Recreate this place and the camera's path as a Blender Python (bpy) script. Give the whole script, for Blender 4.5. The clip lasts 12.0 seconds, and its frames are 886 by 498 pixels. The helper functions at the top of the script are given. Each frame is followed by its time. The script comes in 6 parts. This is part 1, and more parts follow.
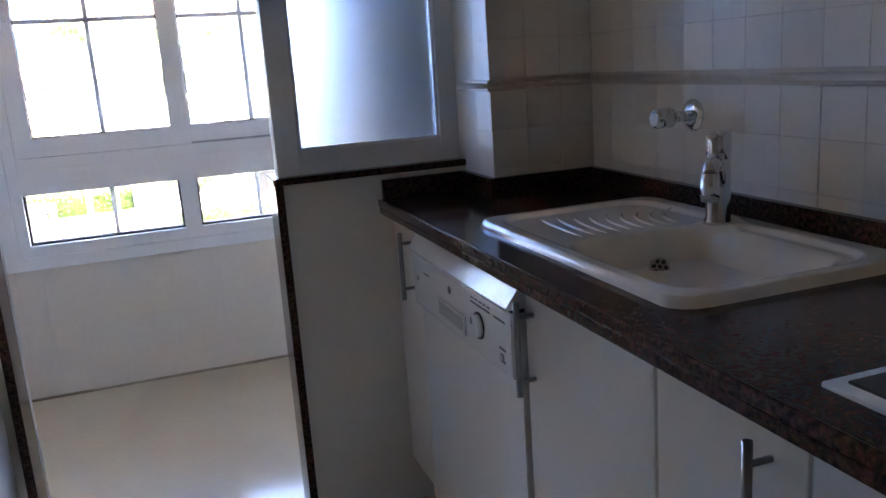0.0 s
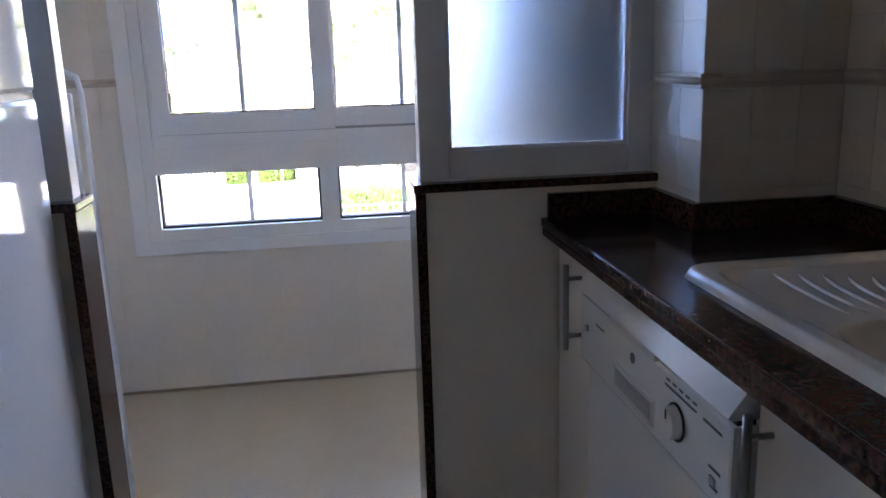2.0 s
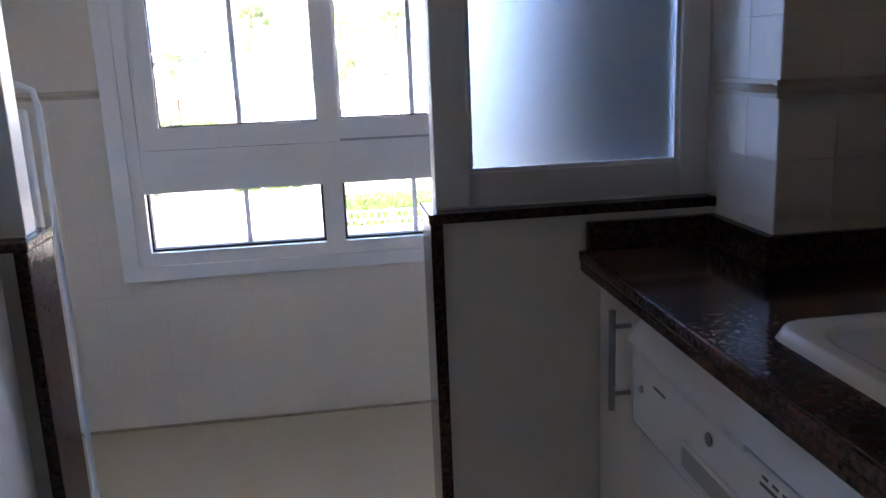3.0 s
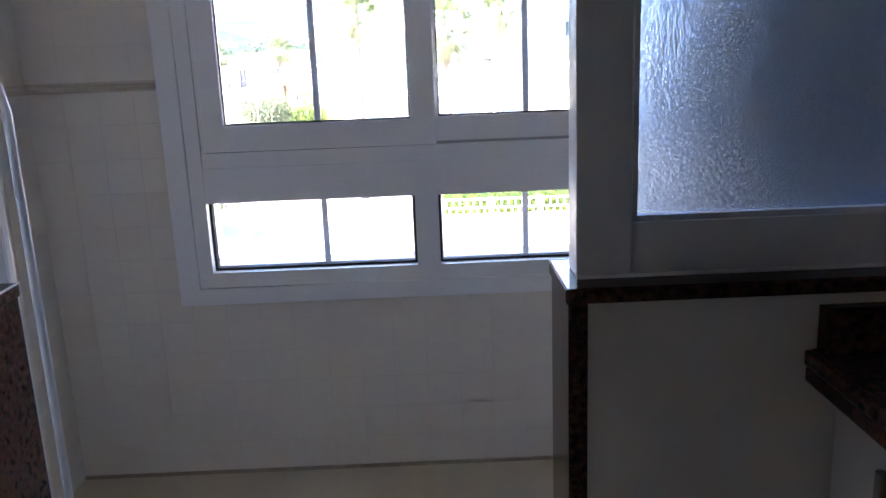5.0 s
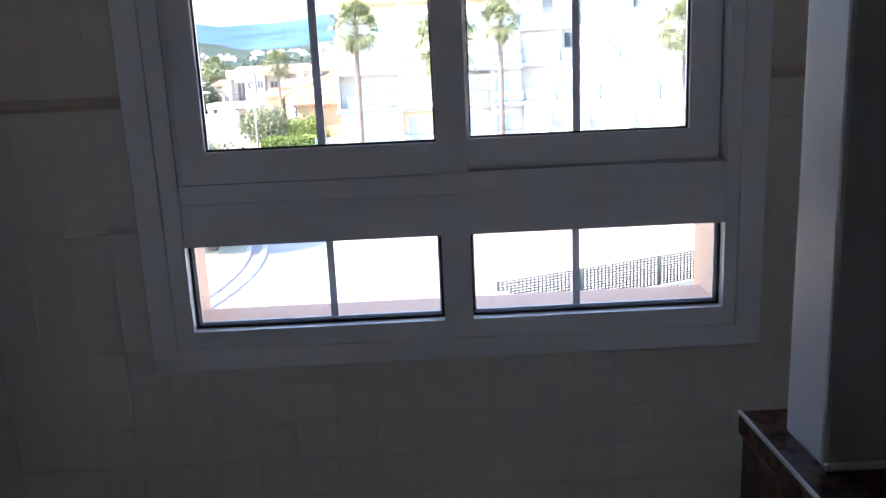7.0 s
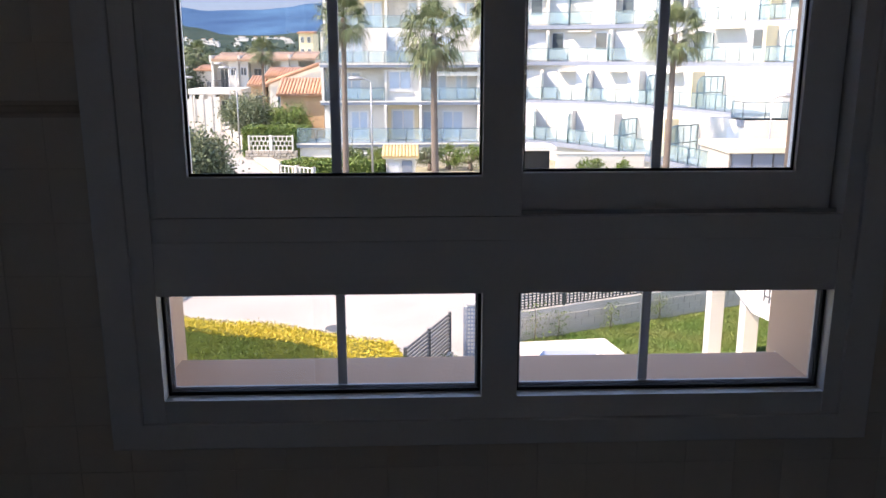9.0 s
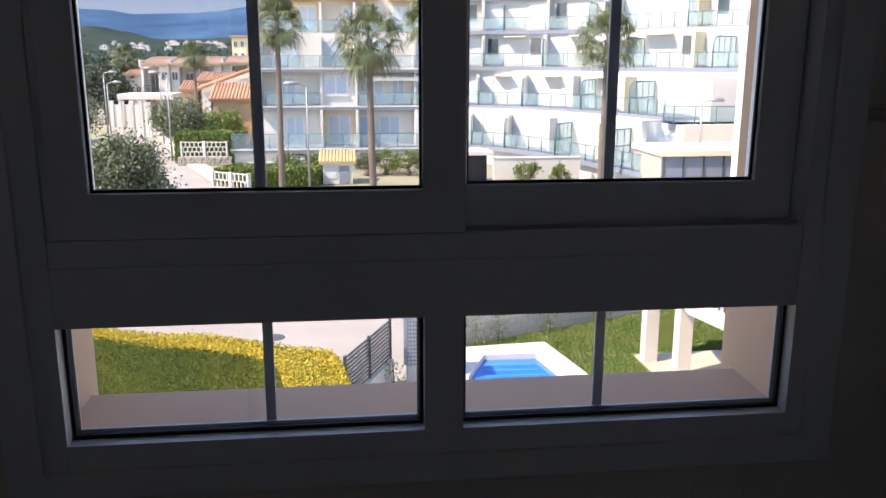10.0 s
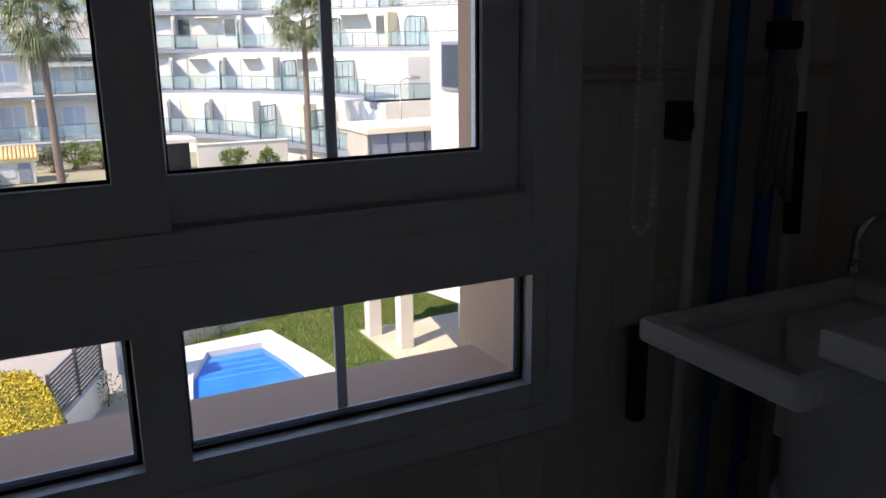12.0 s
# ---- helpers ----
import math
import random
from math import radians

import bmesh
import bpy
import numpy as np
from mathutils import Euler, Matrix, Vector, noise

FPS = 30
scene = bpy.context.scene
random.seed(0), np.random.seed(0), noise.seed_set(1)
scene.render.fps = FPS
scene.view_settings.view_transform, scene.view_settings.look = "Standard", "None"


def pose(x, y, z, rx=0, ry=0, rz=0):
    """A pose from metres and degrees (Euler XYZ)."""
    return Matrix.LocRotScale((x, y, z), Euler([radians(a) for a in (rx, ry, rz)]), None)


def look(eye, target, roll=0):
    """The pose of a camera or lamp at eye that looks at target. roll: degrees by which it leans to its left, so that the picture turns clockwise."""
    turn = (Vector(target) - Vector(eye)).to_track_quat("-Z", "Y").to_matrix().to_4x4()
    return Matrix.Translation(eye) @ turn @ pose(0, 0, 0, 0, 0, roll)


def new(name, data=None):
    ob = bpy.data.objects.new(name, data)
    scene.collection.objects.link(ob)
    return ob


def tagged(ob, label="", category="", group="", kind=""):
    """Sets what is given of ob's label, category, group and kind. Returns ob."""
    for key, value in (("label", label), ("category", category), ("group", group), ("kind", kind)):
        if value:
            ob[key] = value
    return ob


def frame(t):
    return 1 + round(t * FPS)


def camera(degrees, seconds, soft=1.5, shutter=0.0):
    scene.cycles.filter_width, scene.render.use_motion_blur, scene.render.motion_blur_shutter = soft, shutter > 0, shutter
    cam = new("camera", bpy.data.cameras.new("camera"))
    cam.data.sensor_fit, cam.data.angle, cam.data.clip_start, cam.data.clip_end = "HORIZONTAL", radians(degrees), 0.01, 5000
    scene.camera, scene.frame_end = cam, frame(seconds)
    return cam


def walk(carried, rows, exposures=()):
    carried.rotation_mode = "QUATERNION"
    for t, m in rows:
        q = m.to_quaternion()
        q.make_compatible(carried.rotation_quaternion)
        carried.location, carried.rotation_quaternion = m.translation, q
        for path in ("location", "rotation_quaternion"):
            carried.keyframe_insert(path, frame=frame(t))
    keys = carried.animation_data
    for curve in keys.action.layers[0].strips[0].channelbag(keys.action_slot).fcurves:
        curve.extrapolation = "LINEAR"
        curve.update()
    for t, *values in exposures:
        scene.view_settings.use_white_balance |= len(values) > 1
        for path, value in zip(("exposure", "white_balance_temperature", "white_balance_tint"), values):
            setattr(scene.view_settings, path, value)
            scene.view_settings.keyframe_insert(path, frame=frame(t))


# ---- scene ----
# camera and walk
cam = camera(57.0, 12.0)
# t, x, y, z, yaw, pitch, roll
PATH = [
    (0.0, -0.069, -3.549, 1.250, -19.72, -12.96, 3.85),
    (0.5, -0.040, -3.444, 1.244, -16.77, -13.00, 3.35),
    (1.0, -0.003, -3.317, 1.252, -13.30, -12.87, 2.29),
    (1.5, 0.004, -3.220, 1.254, -10.58, -13.10, 1.53),
    (2.0, 0.021, -3.104, 1.244, -8.62, -13.37, 1.71),
    (2.5, 0.034, -2.970, 1.247, -8.38, -12.94, 2.05),
    (4.5, 0.057, -2.434, 1.242, -3.83, -13.62, 2.63),
    (5.0, 0.062, -2.306, 1.245, -1.05, -13.70, 2.21),
    (5.5, 0.059, -2.199, 1.235, 0.49, -14.06, 2.08),
    (6.0, 0.047, -2.094, 1.234, 0.61, -13.54, 1.90),
    (6.5, 0.020, -1.971, 1.242, -0.34, -12.99, 2.32),
    (7.0, -0.009, -1.858, 1.237, -1.19, -12.89, 2.59),
    (9.0, -0.120, -1.450, 1.269, -2.20, -13.24, 0.01),
    (9.5, -0.119, -1.375, 1.268, -3.42, -12.95, -0.21),
    (10.0, -0.112, -1.316, 1.264, -6.57, -12.91, -0.11),
    (10.5, -0.096, -1.224, 1.251, -12.24, -14.17, 0.30),
    (11.0, -0.093, -1.176, 1.249, -17.80, -14.40, 1.10),
    (11.5, -0.085, -1.161, 1.245, -22.59, -14.23, 1.49),
    (12.0, -0.086, -1.159, 1.241, -27.01, -14.27, 0.68),
]
EXPOSURES = [(0.0, 5.88, 7600, 24), (2.5, 5.4, 7600, 24), (4.5, 5.0, 7400, 24), (5.5, 4.65, 7400, 24), (6.5, 4.05, 7300, 23), (7.2, 3.35, 7500, 23), (8.8, 2.15, 7800, 23), (9.5, 1.88, 7800, 23), (10.5, 1.7, 7800, 22), (12.0, 1.56, 7800, 22)]
walk(cam, [(t, pose(x, y, z, 90 + pitch, roll, yaw)) for t, x, y, z, yaw, pitch, roll in PATH], EXPOSURES)

# sky and sun
SUN_ELEVATION, SUN_AZIMUTH = 48.0, 248.0
world = bpy.data.worlds.new("sky")
scene.world = world
world.use_nodes = True
sky = world.node_tree.nodes.new("ShaderNodeTexSky")
sky.sky_type, sky.sun_disc = "NISHITA", False
sky.sun_elevation, sky.sun_rotation = radians(SUN_ELEVATION), radians(SUN_AZIMUTH)
sky.air_density, sky.dust_density, sky.ozone_density = 0.9, 0.0, 3.0
world.node_tree.links.new(sky.outputs[0], world.node_tree.nodes["Background"].inputs[0])
world.node_tree.nodes["Background"].inputs[1].default_value = 0.15
sun = new("sun", bpy.data.lights.new("sun", "SUN"))
sun.data.energy, sun.data.angle, sun.data.color = 2.5, radians(0.53), (1.0, 0.94, 0.84)
sun_from = Vector((math.sin(radians(SUN_AZIMUTH)) * math.cos(radians(SUN_ELEVATION)), math.cos(radians(SUN_AZIMUTH)) * math.cos(radians(SUN_ELEVATION)), math.sin(radians(SUN_ELEVATION))))
sun.matrix_world = look(sun_from * 60, (0, 0, 0))


# materials
def material(name, color, rough=0.6, metal=0.0, vary=0.12, scale=6.0, fine=60.0, bump=0.05, second=None, amount=0.5, spec=0.5, random_vary=0.0, coat=0.0):
    """A surface with broad stains, fine grain and a slight relief."""
    m = bpy.data.materials.new(name)
    m.use_nodes = True
    nt = m.node_tree
    p = nt.nodes["Principled BSDF"]
    p.inputs["Roughness"].default_value, p.inputs["Metallic"].default_value = rough, metal
    p.inputs["Specular IOR Level"].default_value = spec
    p.inputs["Coat Weight"].default_value = coat
    geo = nt.nodes.new("ShaderNodeTexCoord")
    broad, grain = nt.nodes.new("ShaderNodeTexNoise"), nt.nodes.new("ShaderNodeTexNoise")
    where = nt.nodes.new("ShaderNodeNewGeometry")
    for n, s, d in ((broad, scale, 5.0), (grain, fine, 3.0)):
        n.inputs["Scale"].default_value, n.inputs["Detail"].default_value = s, d
        nt.links.new(where.outputs["Position"], n.inputs["Vector"])
    ramp = nt.nodes.new("ShaderNodeMix")
    ramp.data_type = "RGBA"
    other = second or tuple(c * (1 - vary) for c in color)
    ramp.inputs["A"].default_value, ramp.inputs["B"].default_value = (*color, 1), (*other, 1)
    spread = nt.nodes.new("ShaderNodeMapRange")
    spread.inputs["From Min"].default_value, spread.inputs["From Max"].default_value = 0.5 - amount * 0.4, 0.5 + amount * 0.4
    nt.links.new(broad.outputs["Fac"], spread.inputs["Value"])
    nt.links.new(spread.outputs["Result"], ramp.inputs["Factor"])
    grained = nt.nodes.new("ShaderNodeHueSaturation")
    gr = nt.nodes.new("ShaderNodeMapRange")
    gr.inputs["To Min"].default_value, gr.inputs["To Max"].default_value = 1 - vary, 1 + vary
    nt.links.new(grain.outputs["Fac"], gr.inputs["Value"])
    value = gr.outputs["Result"]
    if random_vary:
        info = nt.nodes.new("ShaderNodeObjectInfo")
        rr = nt.nodes.new("ShaderNodeMapRange")
        rr.inputs["To Min"].default_value, rr.inputs["To Max"].default_value = 1 - random_vary, 1 + random_vary
        nt.links.new(info.outputs["Random"], rr.inputs["Value"])
        mul = nt.nodes.new("ShaderNodeMath")
        mul.operation = "MULTIPLY"
        nt.links.new(value, mul.inputs[0])
        nt.links.new(rr.outputs["Result"], mul.inputs[1])
        value = mul.outputs[0]
    nt.links.new(value, grained.inputs["Value"])
    nt.links.new(ramp.outputs["Result"], grained.inputs["Color"])
    nt.links.new(grained.outputs["Color"], p.inputs["Base Color"])
    if bump:
        b = nt.nodes.new("ShaderNodeBump")
        b.inputs["Strength"].default_value, b.inputs["Distance"].default_value = bump, 0.01
        nt.links.new(grain.outputs["Fac"], b.inputs["Height"])
        nt.links.new(b.outputs["Normal"], p.inputs["Normal"])
    return m


def granite_material():
    """Dark brown speckled stone, polished."""
    m = material("brown_granite", (0.11, 0.049, 0.033), 0.14, vary=0.3, scale=110.0, fine=300.0, bump=0.0, second=(0.027, 0.012, 0.009), amount=0.35, spec=0.2)
    nt = m.node_tree
    p = nt.nodes["Principled BSDF"]
    cells = nt.nodes.new("ShaderNodeTexVoronoi")
    cells.inputs["Scale"].default_value = 170.0
    where = nt.nodes.new("ShaderNodeNewGeometry")
    nt.links.new(where.outputs["Position"], cells.inputs["Vector"])
    mix = nt.nodes.new("ShaderNodeMix")
    mix.data_type, mix.blend_type = "RGBA", "OVERLAY"
    mix.inputs["Factor"].default_value = 0.2
    nt.links.new(p.inputs["Base Color"].links[0].from_socket, mix.inputs["A"])
    nt.links.new(cells.outputs["Color"], mix.inputs["B"])
    desat = nt.nodes.new("ShaderNodeHueSaturation")
    desat.inputs["Saturation"].default_value = 1.0
    nt.links.new(mix.outputs["Result"], desat.inputs["Color"])
    nt.links.new(desat.outputs["Color"], p.inputs["Base Color"])
    return m


def clear_glass(name, tint=(1, 1, 1), gloss=0.9):
    """A thin pane: clear, with a Fresnel reflection."""
    m = bpy.data.materials.new(name)
    m.use_nodes = True
    nt = m.node_tree
    nt.nodes.clear()
    out, mix = nt.nodes.new("ShaderNodeOutputMaterial"), nt.nodes.new("ShaderNodeMixShader")
    clear, shiny, fres = nt.nodes.new("ShaderNodeBsdfTransparent"), nt.nodes.new("ShaderNodeBsdfGlossy"), nt.nodes.new("ShaderNodeFresnel")
    clear.inputs["Color"].default_value = (*tint, 1)
    shiny.inputs["Roughness"].default_value = 0.02
    fres.inputs["IOR"].default_value = 1.45
    nt.links.new(fres.outputs[0], mix.inputs[0])
    nt.links.new(clear.outputs[0], mix.inputs[1])
    nt.links.new(shiny.outputs[0], mix.inputs[2])
    nt.links.new(mix.outputs[0], out.inputs[0])
    return m


def tinted_glass(name, color, cover):
    """Weathered, partly clear glazing: a milky film over a clear pane, varied from pane to pane."""
    m = material(name, color, 0.12, vary=0.06, scale=0.7, fine=6, bump=0.0, random_vary=0.25)
    nt = m.node_tree
    out, p = nt.nodes["Material Output"], nt.nodes["Principled BSDF"]
    clear, mix = nt.nodes.new("ShaderNodeBsdfTransparent"), nt.nodes.new("ShaderNodeMixShader")
    clear.inputs["Color"].default_value = (0.86, 0.93, 0.93, 1)
    mix.inputs[0].default_value = cover
    nt.links.new(clear.outputs[0], mix.inputs[1])
    nt.links.new(p.outputs[0], mix.inputs[2])
    nt.links.new(mix.outputs[0], out.inputs[0])
    return m


def frosted_glass():
    """Obscured glass with a pebbled face."""
    m = bpy.data.materials.new("pebbled_glass")
    m.use_nodes = True
    nt = m.node_tree
    p = nt.nodes["Principled BSDF"]
    p.inputs["Base Color"].default_value = (0.4, 0.55, 0.78, 1)
    p.inputs["Transmission Weight"].default_value, p.inputs["Roughness"].default_value, p.inputs["IOR"].default_value = 1.0, 0.13, 1.45
    cells, bump, where = nt.nodes.new("ShaderNodeTexNoise"), nt.nodes.new("ShaderNodeBump"), nt.nodes.new("ShaderNodeNewGeometry")
    cells.inputs["Scale"].default_value, cells.inputs["Detail"].default_value = 400.0, 1.5
    bump.inputs["Strength"].default_value, bump.inputs["Distance"].default_value = 0.55, 0.003
    nt.links.new(where.outputs["Position"], cells.inputs["Vector"])
    nt.links.new(cells.outputs["Fac"], bump.inputs["Height"])
    nt.links.new(bump.outputs["Normal"], p.inputs["Normal"])
    return m


def leaf_material(name, color, second, rough=0.55):
    m = material(name, color, rough, vary=0.25, scale=0.9, fine=14.0, bump=0.0, second=second, amount=0.5, spec=0.3)
    nt = m.node_tree
    p = nt.nodes["Principled BSDF"]
    geo = nt.nodes.new("ShaderNodeNewGeometry")
    spread = nt.nodes.new("ShaderNodeMapRange")
    spread.inputs["To Min"].default_value, spread.inputs["To Max"].default_value = 0.6, 1.45
    nt.links.new(geo.outputs["Random Per Island"], spread.inputs["Value"])
    hue = nt.nodes.new("ShaderNodeHueSaturation")
    nt.links.new(spread.outputs["Result"], hue.inputs["Value"])
    nt.links.new(p.inputs["Base Color"].links[0].from_socket, hue.inputs["Color"])
    nt.links.new(hue.outputs["Color"], p.inputs["Base Color"])
    return m


M_TILE = material("ivory_glazed_tile", (0.78, 0.715, 0.635), 0.28, vary=0.04, scale=3.0, fine=40, bump=0.02, random_vary=0.012)
M_GROUT = material("pale_grout", (0.76, 0.695, 0.615), 0.9, vary=0.1, scale=5, fine=120, bump=0.05)
M_GROUT_STAINED = material("stained_grout", (0.6, 0.54, 0.47), 0.9, vary=0.2, scale=5, fine=120, bump=0.05, second=(0.46, 0.39, 0.31))
M_PLASTER = material("cream_plaster", (0.68, 0.56, 0.43), 0.85, vary=0.05, scale=2.0, fine=90, bump=0.06)
M_DADO = material("beige_ceramic_trim", (0.62, 0.52, 0.42), 0.3, vary=0.08, scale=8, fine=60, bump=0.02)
M_FLOOR = material("polished_beige_marble", (0.68, 0.6, 0.48), 0.13, vary=0.05, scale=2.2, fine=30, bump=0.003, second=(0.58, 0.48, 0.35), amount=0.8)
M_GRANITE = granite_material()
M_CABINET = material("white_lacquered_board", (0.77, 0.7, 0.625), 0.32, vary=0.03, scale=1.5, fine=70, bump=0.004)
M_PVC = material("white_pvc", (0.84, 0.85, 0.86), 0.35, vary=0.03, scale=2.0, fine=80, bump=0.006)
M_ENAMEL = material("white_appliance_enamel", (0.78, 0.78, 0.77), 0.22, vary=0.02, scale=2.0, fine=90, bump=0.003)
M_GLOSS = material("glossy_white_fridge_enamel", (0.8, 0.81, 0.82), 0.05, vary=0.02, scale=2.0, fine=40, bump=0.0, coat=0.6)
M_CERAMIC = material("cream_ceramic", (0.84, 0.76, 0.66), 0.16, vary=0.03, scale=4.0, fine=60, bump=0.003, coat=0.3)
M_PORCELAIN = material("white_porcelain", (0.84, 0.85, 0.86), 0.18, vary=0.03, scale=4.0, fine=60, bump=0.003)
M_CHROME = material("chrome", (0.72, 0.73, 0.75), 0.09, 1.0, vary=0.04, scale=9.0, fine=120, bump=0.0)
M_STEEL = material("brushed_steel", (0.36, 0.36, 0.36), 0.34, 1.0, vary=0.1, scale=20, fine=200, bump=0.01)
M_DARK = material("black_plastic", (0.02, 0.02, 0.022), 0.45, vary=0.1, scale=10, fine=120, bump=0.01)
M_BLACKGLASS = material("black_ceramic_glass", (0.008, 0.008, 0.01), 0.06, vary=0.05, scale=10, fine=120, bump=0.0)
M_GASKET = material("black_rubber_gasket", (0.015, 0.015, 0.018), 0.7, vary=0.1, scale=10, fine=120, bump=0.01)
M_BAR = material("grey_aluminium_bar", (0.4, 0.41, 0.43), 0.4, 0.3, vary=0.05, scale=10, fine=120, bump=0.01)
M_GREYPRINT = material("grey_print", (0.12, 0.12, 0.13), 0.6, vary=0.05, scale=10, fine=120, bump=0.0)
M_BLUE = material("blue_plastic", (0.02, 0.09, 0.42), 0.4, vary=0.12, scale=12, fine=90, bump=0.02)
M_TEAL = material("teal_plastic", (0.02, 0.2, 0.4), 0.45, vary=0.12, scale=12, fine=90, bump=0.02)
M_GREYCLOTH = material("grey_cotton_strands", (0.3, 0.31, 0.3), 0.9, vary=0.25, scale=30, fine=200, bump=0.2)
M_CHAIN = material("white_bead_chain", (0.88, 0.88, 0.88), 0.4, vary=0.05, scale=10, fine=120, bump=0.0)
M_PANE = clear_glass("window_glass")
M_FROST = frosted_glass()
M_RENDER = material("peach_render", (0.52, 0.345, 0.24), 0.9, vary=0.08, scale=1.2, fine=90, bump=0.12, second=(0.45, 0.295, 0.205))
M_FACADE = material("white_facade", (0.63, 0.61, 0.56), 0.9, vary=0.08, scale=0.4, fine=8, bump=0.03, second=(0.53, 0.505, 0.455))
M_CREAM = material("cream_facade", (0.74, 0.66, 0.5), 0.9, vary=0.06, scale=0.4, fine=8, bump=0.03)
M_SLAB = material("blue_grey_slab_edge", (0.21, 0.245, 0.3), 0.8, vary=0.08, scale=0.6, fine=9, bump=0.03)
M_RAIL = material("teal_painted_steel", (0.11, 0.19, 0.22), 0.5, 0.2, vary=0.08, scale=3, fine=30, bump=0.01)
M_RAILGLASS = tinted_glass("pale_rail_glass", (0.45, 0.58, 0.62), 0.2)
M_WHITEDOOR = material("white_balcony_door", (0.62, 0.62, 0.6), 0.4, vary=0.06, scale=1.5, fine=12, bump=0.01)
M_DIVIDER = tinted_glass("pale_divider_glass", (0.5, 0.68, 0.66), 0.28)
M_DIRT = material("brown_floor_joint_dirt", (0.3, 0.23, 0.16), 0.95, vary=0.3, scale=9, fine=90, bump=0.1, second=(0.42, 0.35, 0.27))
M_SHUTTER = material("white_shutter", (0.6, 0.62, 0.63), 0.6, vary=0.05, scale=2, fine=25, bump=0.03)
M_WINDOWDARK = material("dark_window_glass", (0.05, 0.07, 0.09), 0.08, vary=0.1, scale=1, fine=9, bump=0.0)
M_AWNING = material("cream_awning_cloth", (0.72, 0.7, 0.62), 0.9, vary=0.08, scale=2, fine=30, bump=0.05)
M_ROOF = material("terracotta_roof", (0.4, 0.2, 0.125), 0.85, vary=0.2, scale=1.5, fine=12, bump=0.1, second=(0.44, 0.27, 0.18))
M_TANROOF = material("weathered_tan_roof", (0.46, 0.33, 0.24), 0.85, vary=0.2, scale=1.5, fine=12, bump=0.1, second=(0.42, 0.27, 0.18))
M_OCHRE = material("ochre_roof_tile", (0.62, 0.45, 0.22), 0.85, vary=0.15, scale=2.5, fine=20, bump=0.1)
M_ORANGE = material("orange_house_render", (0.5, 0.34, 0.21), 0.9, vary=0.08, scale=0.6, fine=12, bump=0.05)
M_GROUND = material("dry_ground", (0.36, 0.32, 0.25), 0.95, vary=0.15, scale=0.08, fine=2.5, bump=0.1, second=(0.22, 0.24, 0.13))
M_ROAD = material("pale_concrete_road", (0.37, 0.345, 0.31), 0.9, vary=0.09, scale=0.35, fine=18, bump=0.06, second=(0.3, 0.28, 0.25))
M_DARKCONCRETE = material("darker_concrete", (0.26, 0.24, 0.215), 0.8, vary=0.12, scale=1.5, fine=18, bump=0.05, second=(0.33, 0.31, 0.28))
M_KERB = material("concrete_kerb", (0.5, 0.47, 0.42), 0.9, vary=0.1, scale=1.5, fine=25, bump=0.06)
M_BLOCK = material("concrete_block", (0.47, 0.43, 0.38), 0.95, vary=0.1, scale=1.2, fine=30, bump=0.15, second=(0.4, 0.37, 0.32))
M_LAWN = leaf_material("lawn_grass", (0.085, 0.165, 0.035), (0.17, 0.19, 0.06), 0.8)
M_LAWNBASE = material("lawn_soil", (0.085, 0.16, 0.035), 0.95, vary=0.25, scale=0.8, fine=40, bump=0.3, second=(0.16, 0.19, 0.05))
# yellow growth over green sides; sun and shade also put into both colours
M_HEDGETOP = leaf_material("sunlit_golden_hedge_leaf", (0.42, 0.33, 0.03), (0.52, 0.4, 0.05))
M_HEDGESIDE = leaf_material("shaded_green_hedge_leaf", (0.042, 0.075, 0.01), (0.085, 0.1, 0.014))
M_OLIVE = leaf_material("olive_leaf", (0.09, 0.12, 0.06), (0.15, 0.17, 0.1))
M_BUSH = leaf_material("bush_leaf", (0.08, 0.14, 0.03), (0.14, 0.18, 0.04))
M_PALM = leaf_material("palm_leaf", (0.085, 0.12, 0.05), (0.15, 0.17, 0.085))
M_PALMDRY = leaf_material("dry_palm_leaf", (0.2, 0.18, 0.11), (0.13, 0.13, 0.07))
M_BARK = material("grey_bark", (0.17, 0.135, 0.11), 0.95, vary=0.25, scale=2, fine=30, bump=0.4)
M_COPING = material("white_pool_coping", (0.64, 0.62, 0.58), 0.8, vary=0.06, scale=2, fine=40, bump=0.05)
M_POOL = material("blue_pool_liner", (0.012, 0.17, 0.72), 0.4, vary=0.08, scale=3, fine=30, bump=0.02, second=(0.02, 0.25, 0.8))
M_PATIO = material("sandy_patio_paving", (0.58, 0.5, 0.4), 0.9, vary=0.08, scale=1, fine=25, bump=0.05, second=(0.5, 0.42, 0.32))
M_FENCE = material("grey_painted_slat", (0.09, 0.095, 0.1), 0.6, 0.1, vary=0.1, scale=3, fine=40, bump=0.02)
M_MESH = material("green_grey_mesh", (0.06, 0.08, 0.075), 0.7, 0.2, vary=0.1, scale=3, fine=40, bump=0.02)
M_LAMP = material("galvanised_pole", (0.34, 0.35, 0.36), 0.5, 0.6, vary=0.08, scale=3, fine=40, bump=0.02)
# distance haze is painted into the mountain's blue base colours
M_MOUNTAIN = material("haze_tinted_mountain", (0.028, 0.06, 0.125), 1.0, vary=0.2, scale=0.004, fine=0.03, bump=0.0, spec=0.0, second=(0.06, 0.135, 0.225))
# wood green shifted towards blue-grey, with the haze mixed into the colour
M_HILL = material("haze_tinted_wooded_hill", (0.024, 0.045, 0.042), 1.0, vary=0.5, scale=0.035, fine=0.3, bump=0.0, spec=0.0, second=(0.055, 0.075, 0.062))
M_WOOD = leaf_material("far_tree_leaf", (0.035, 0.055, 0.035), (0.06, 0.08, 0.05))
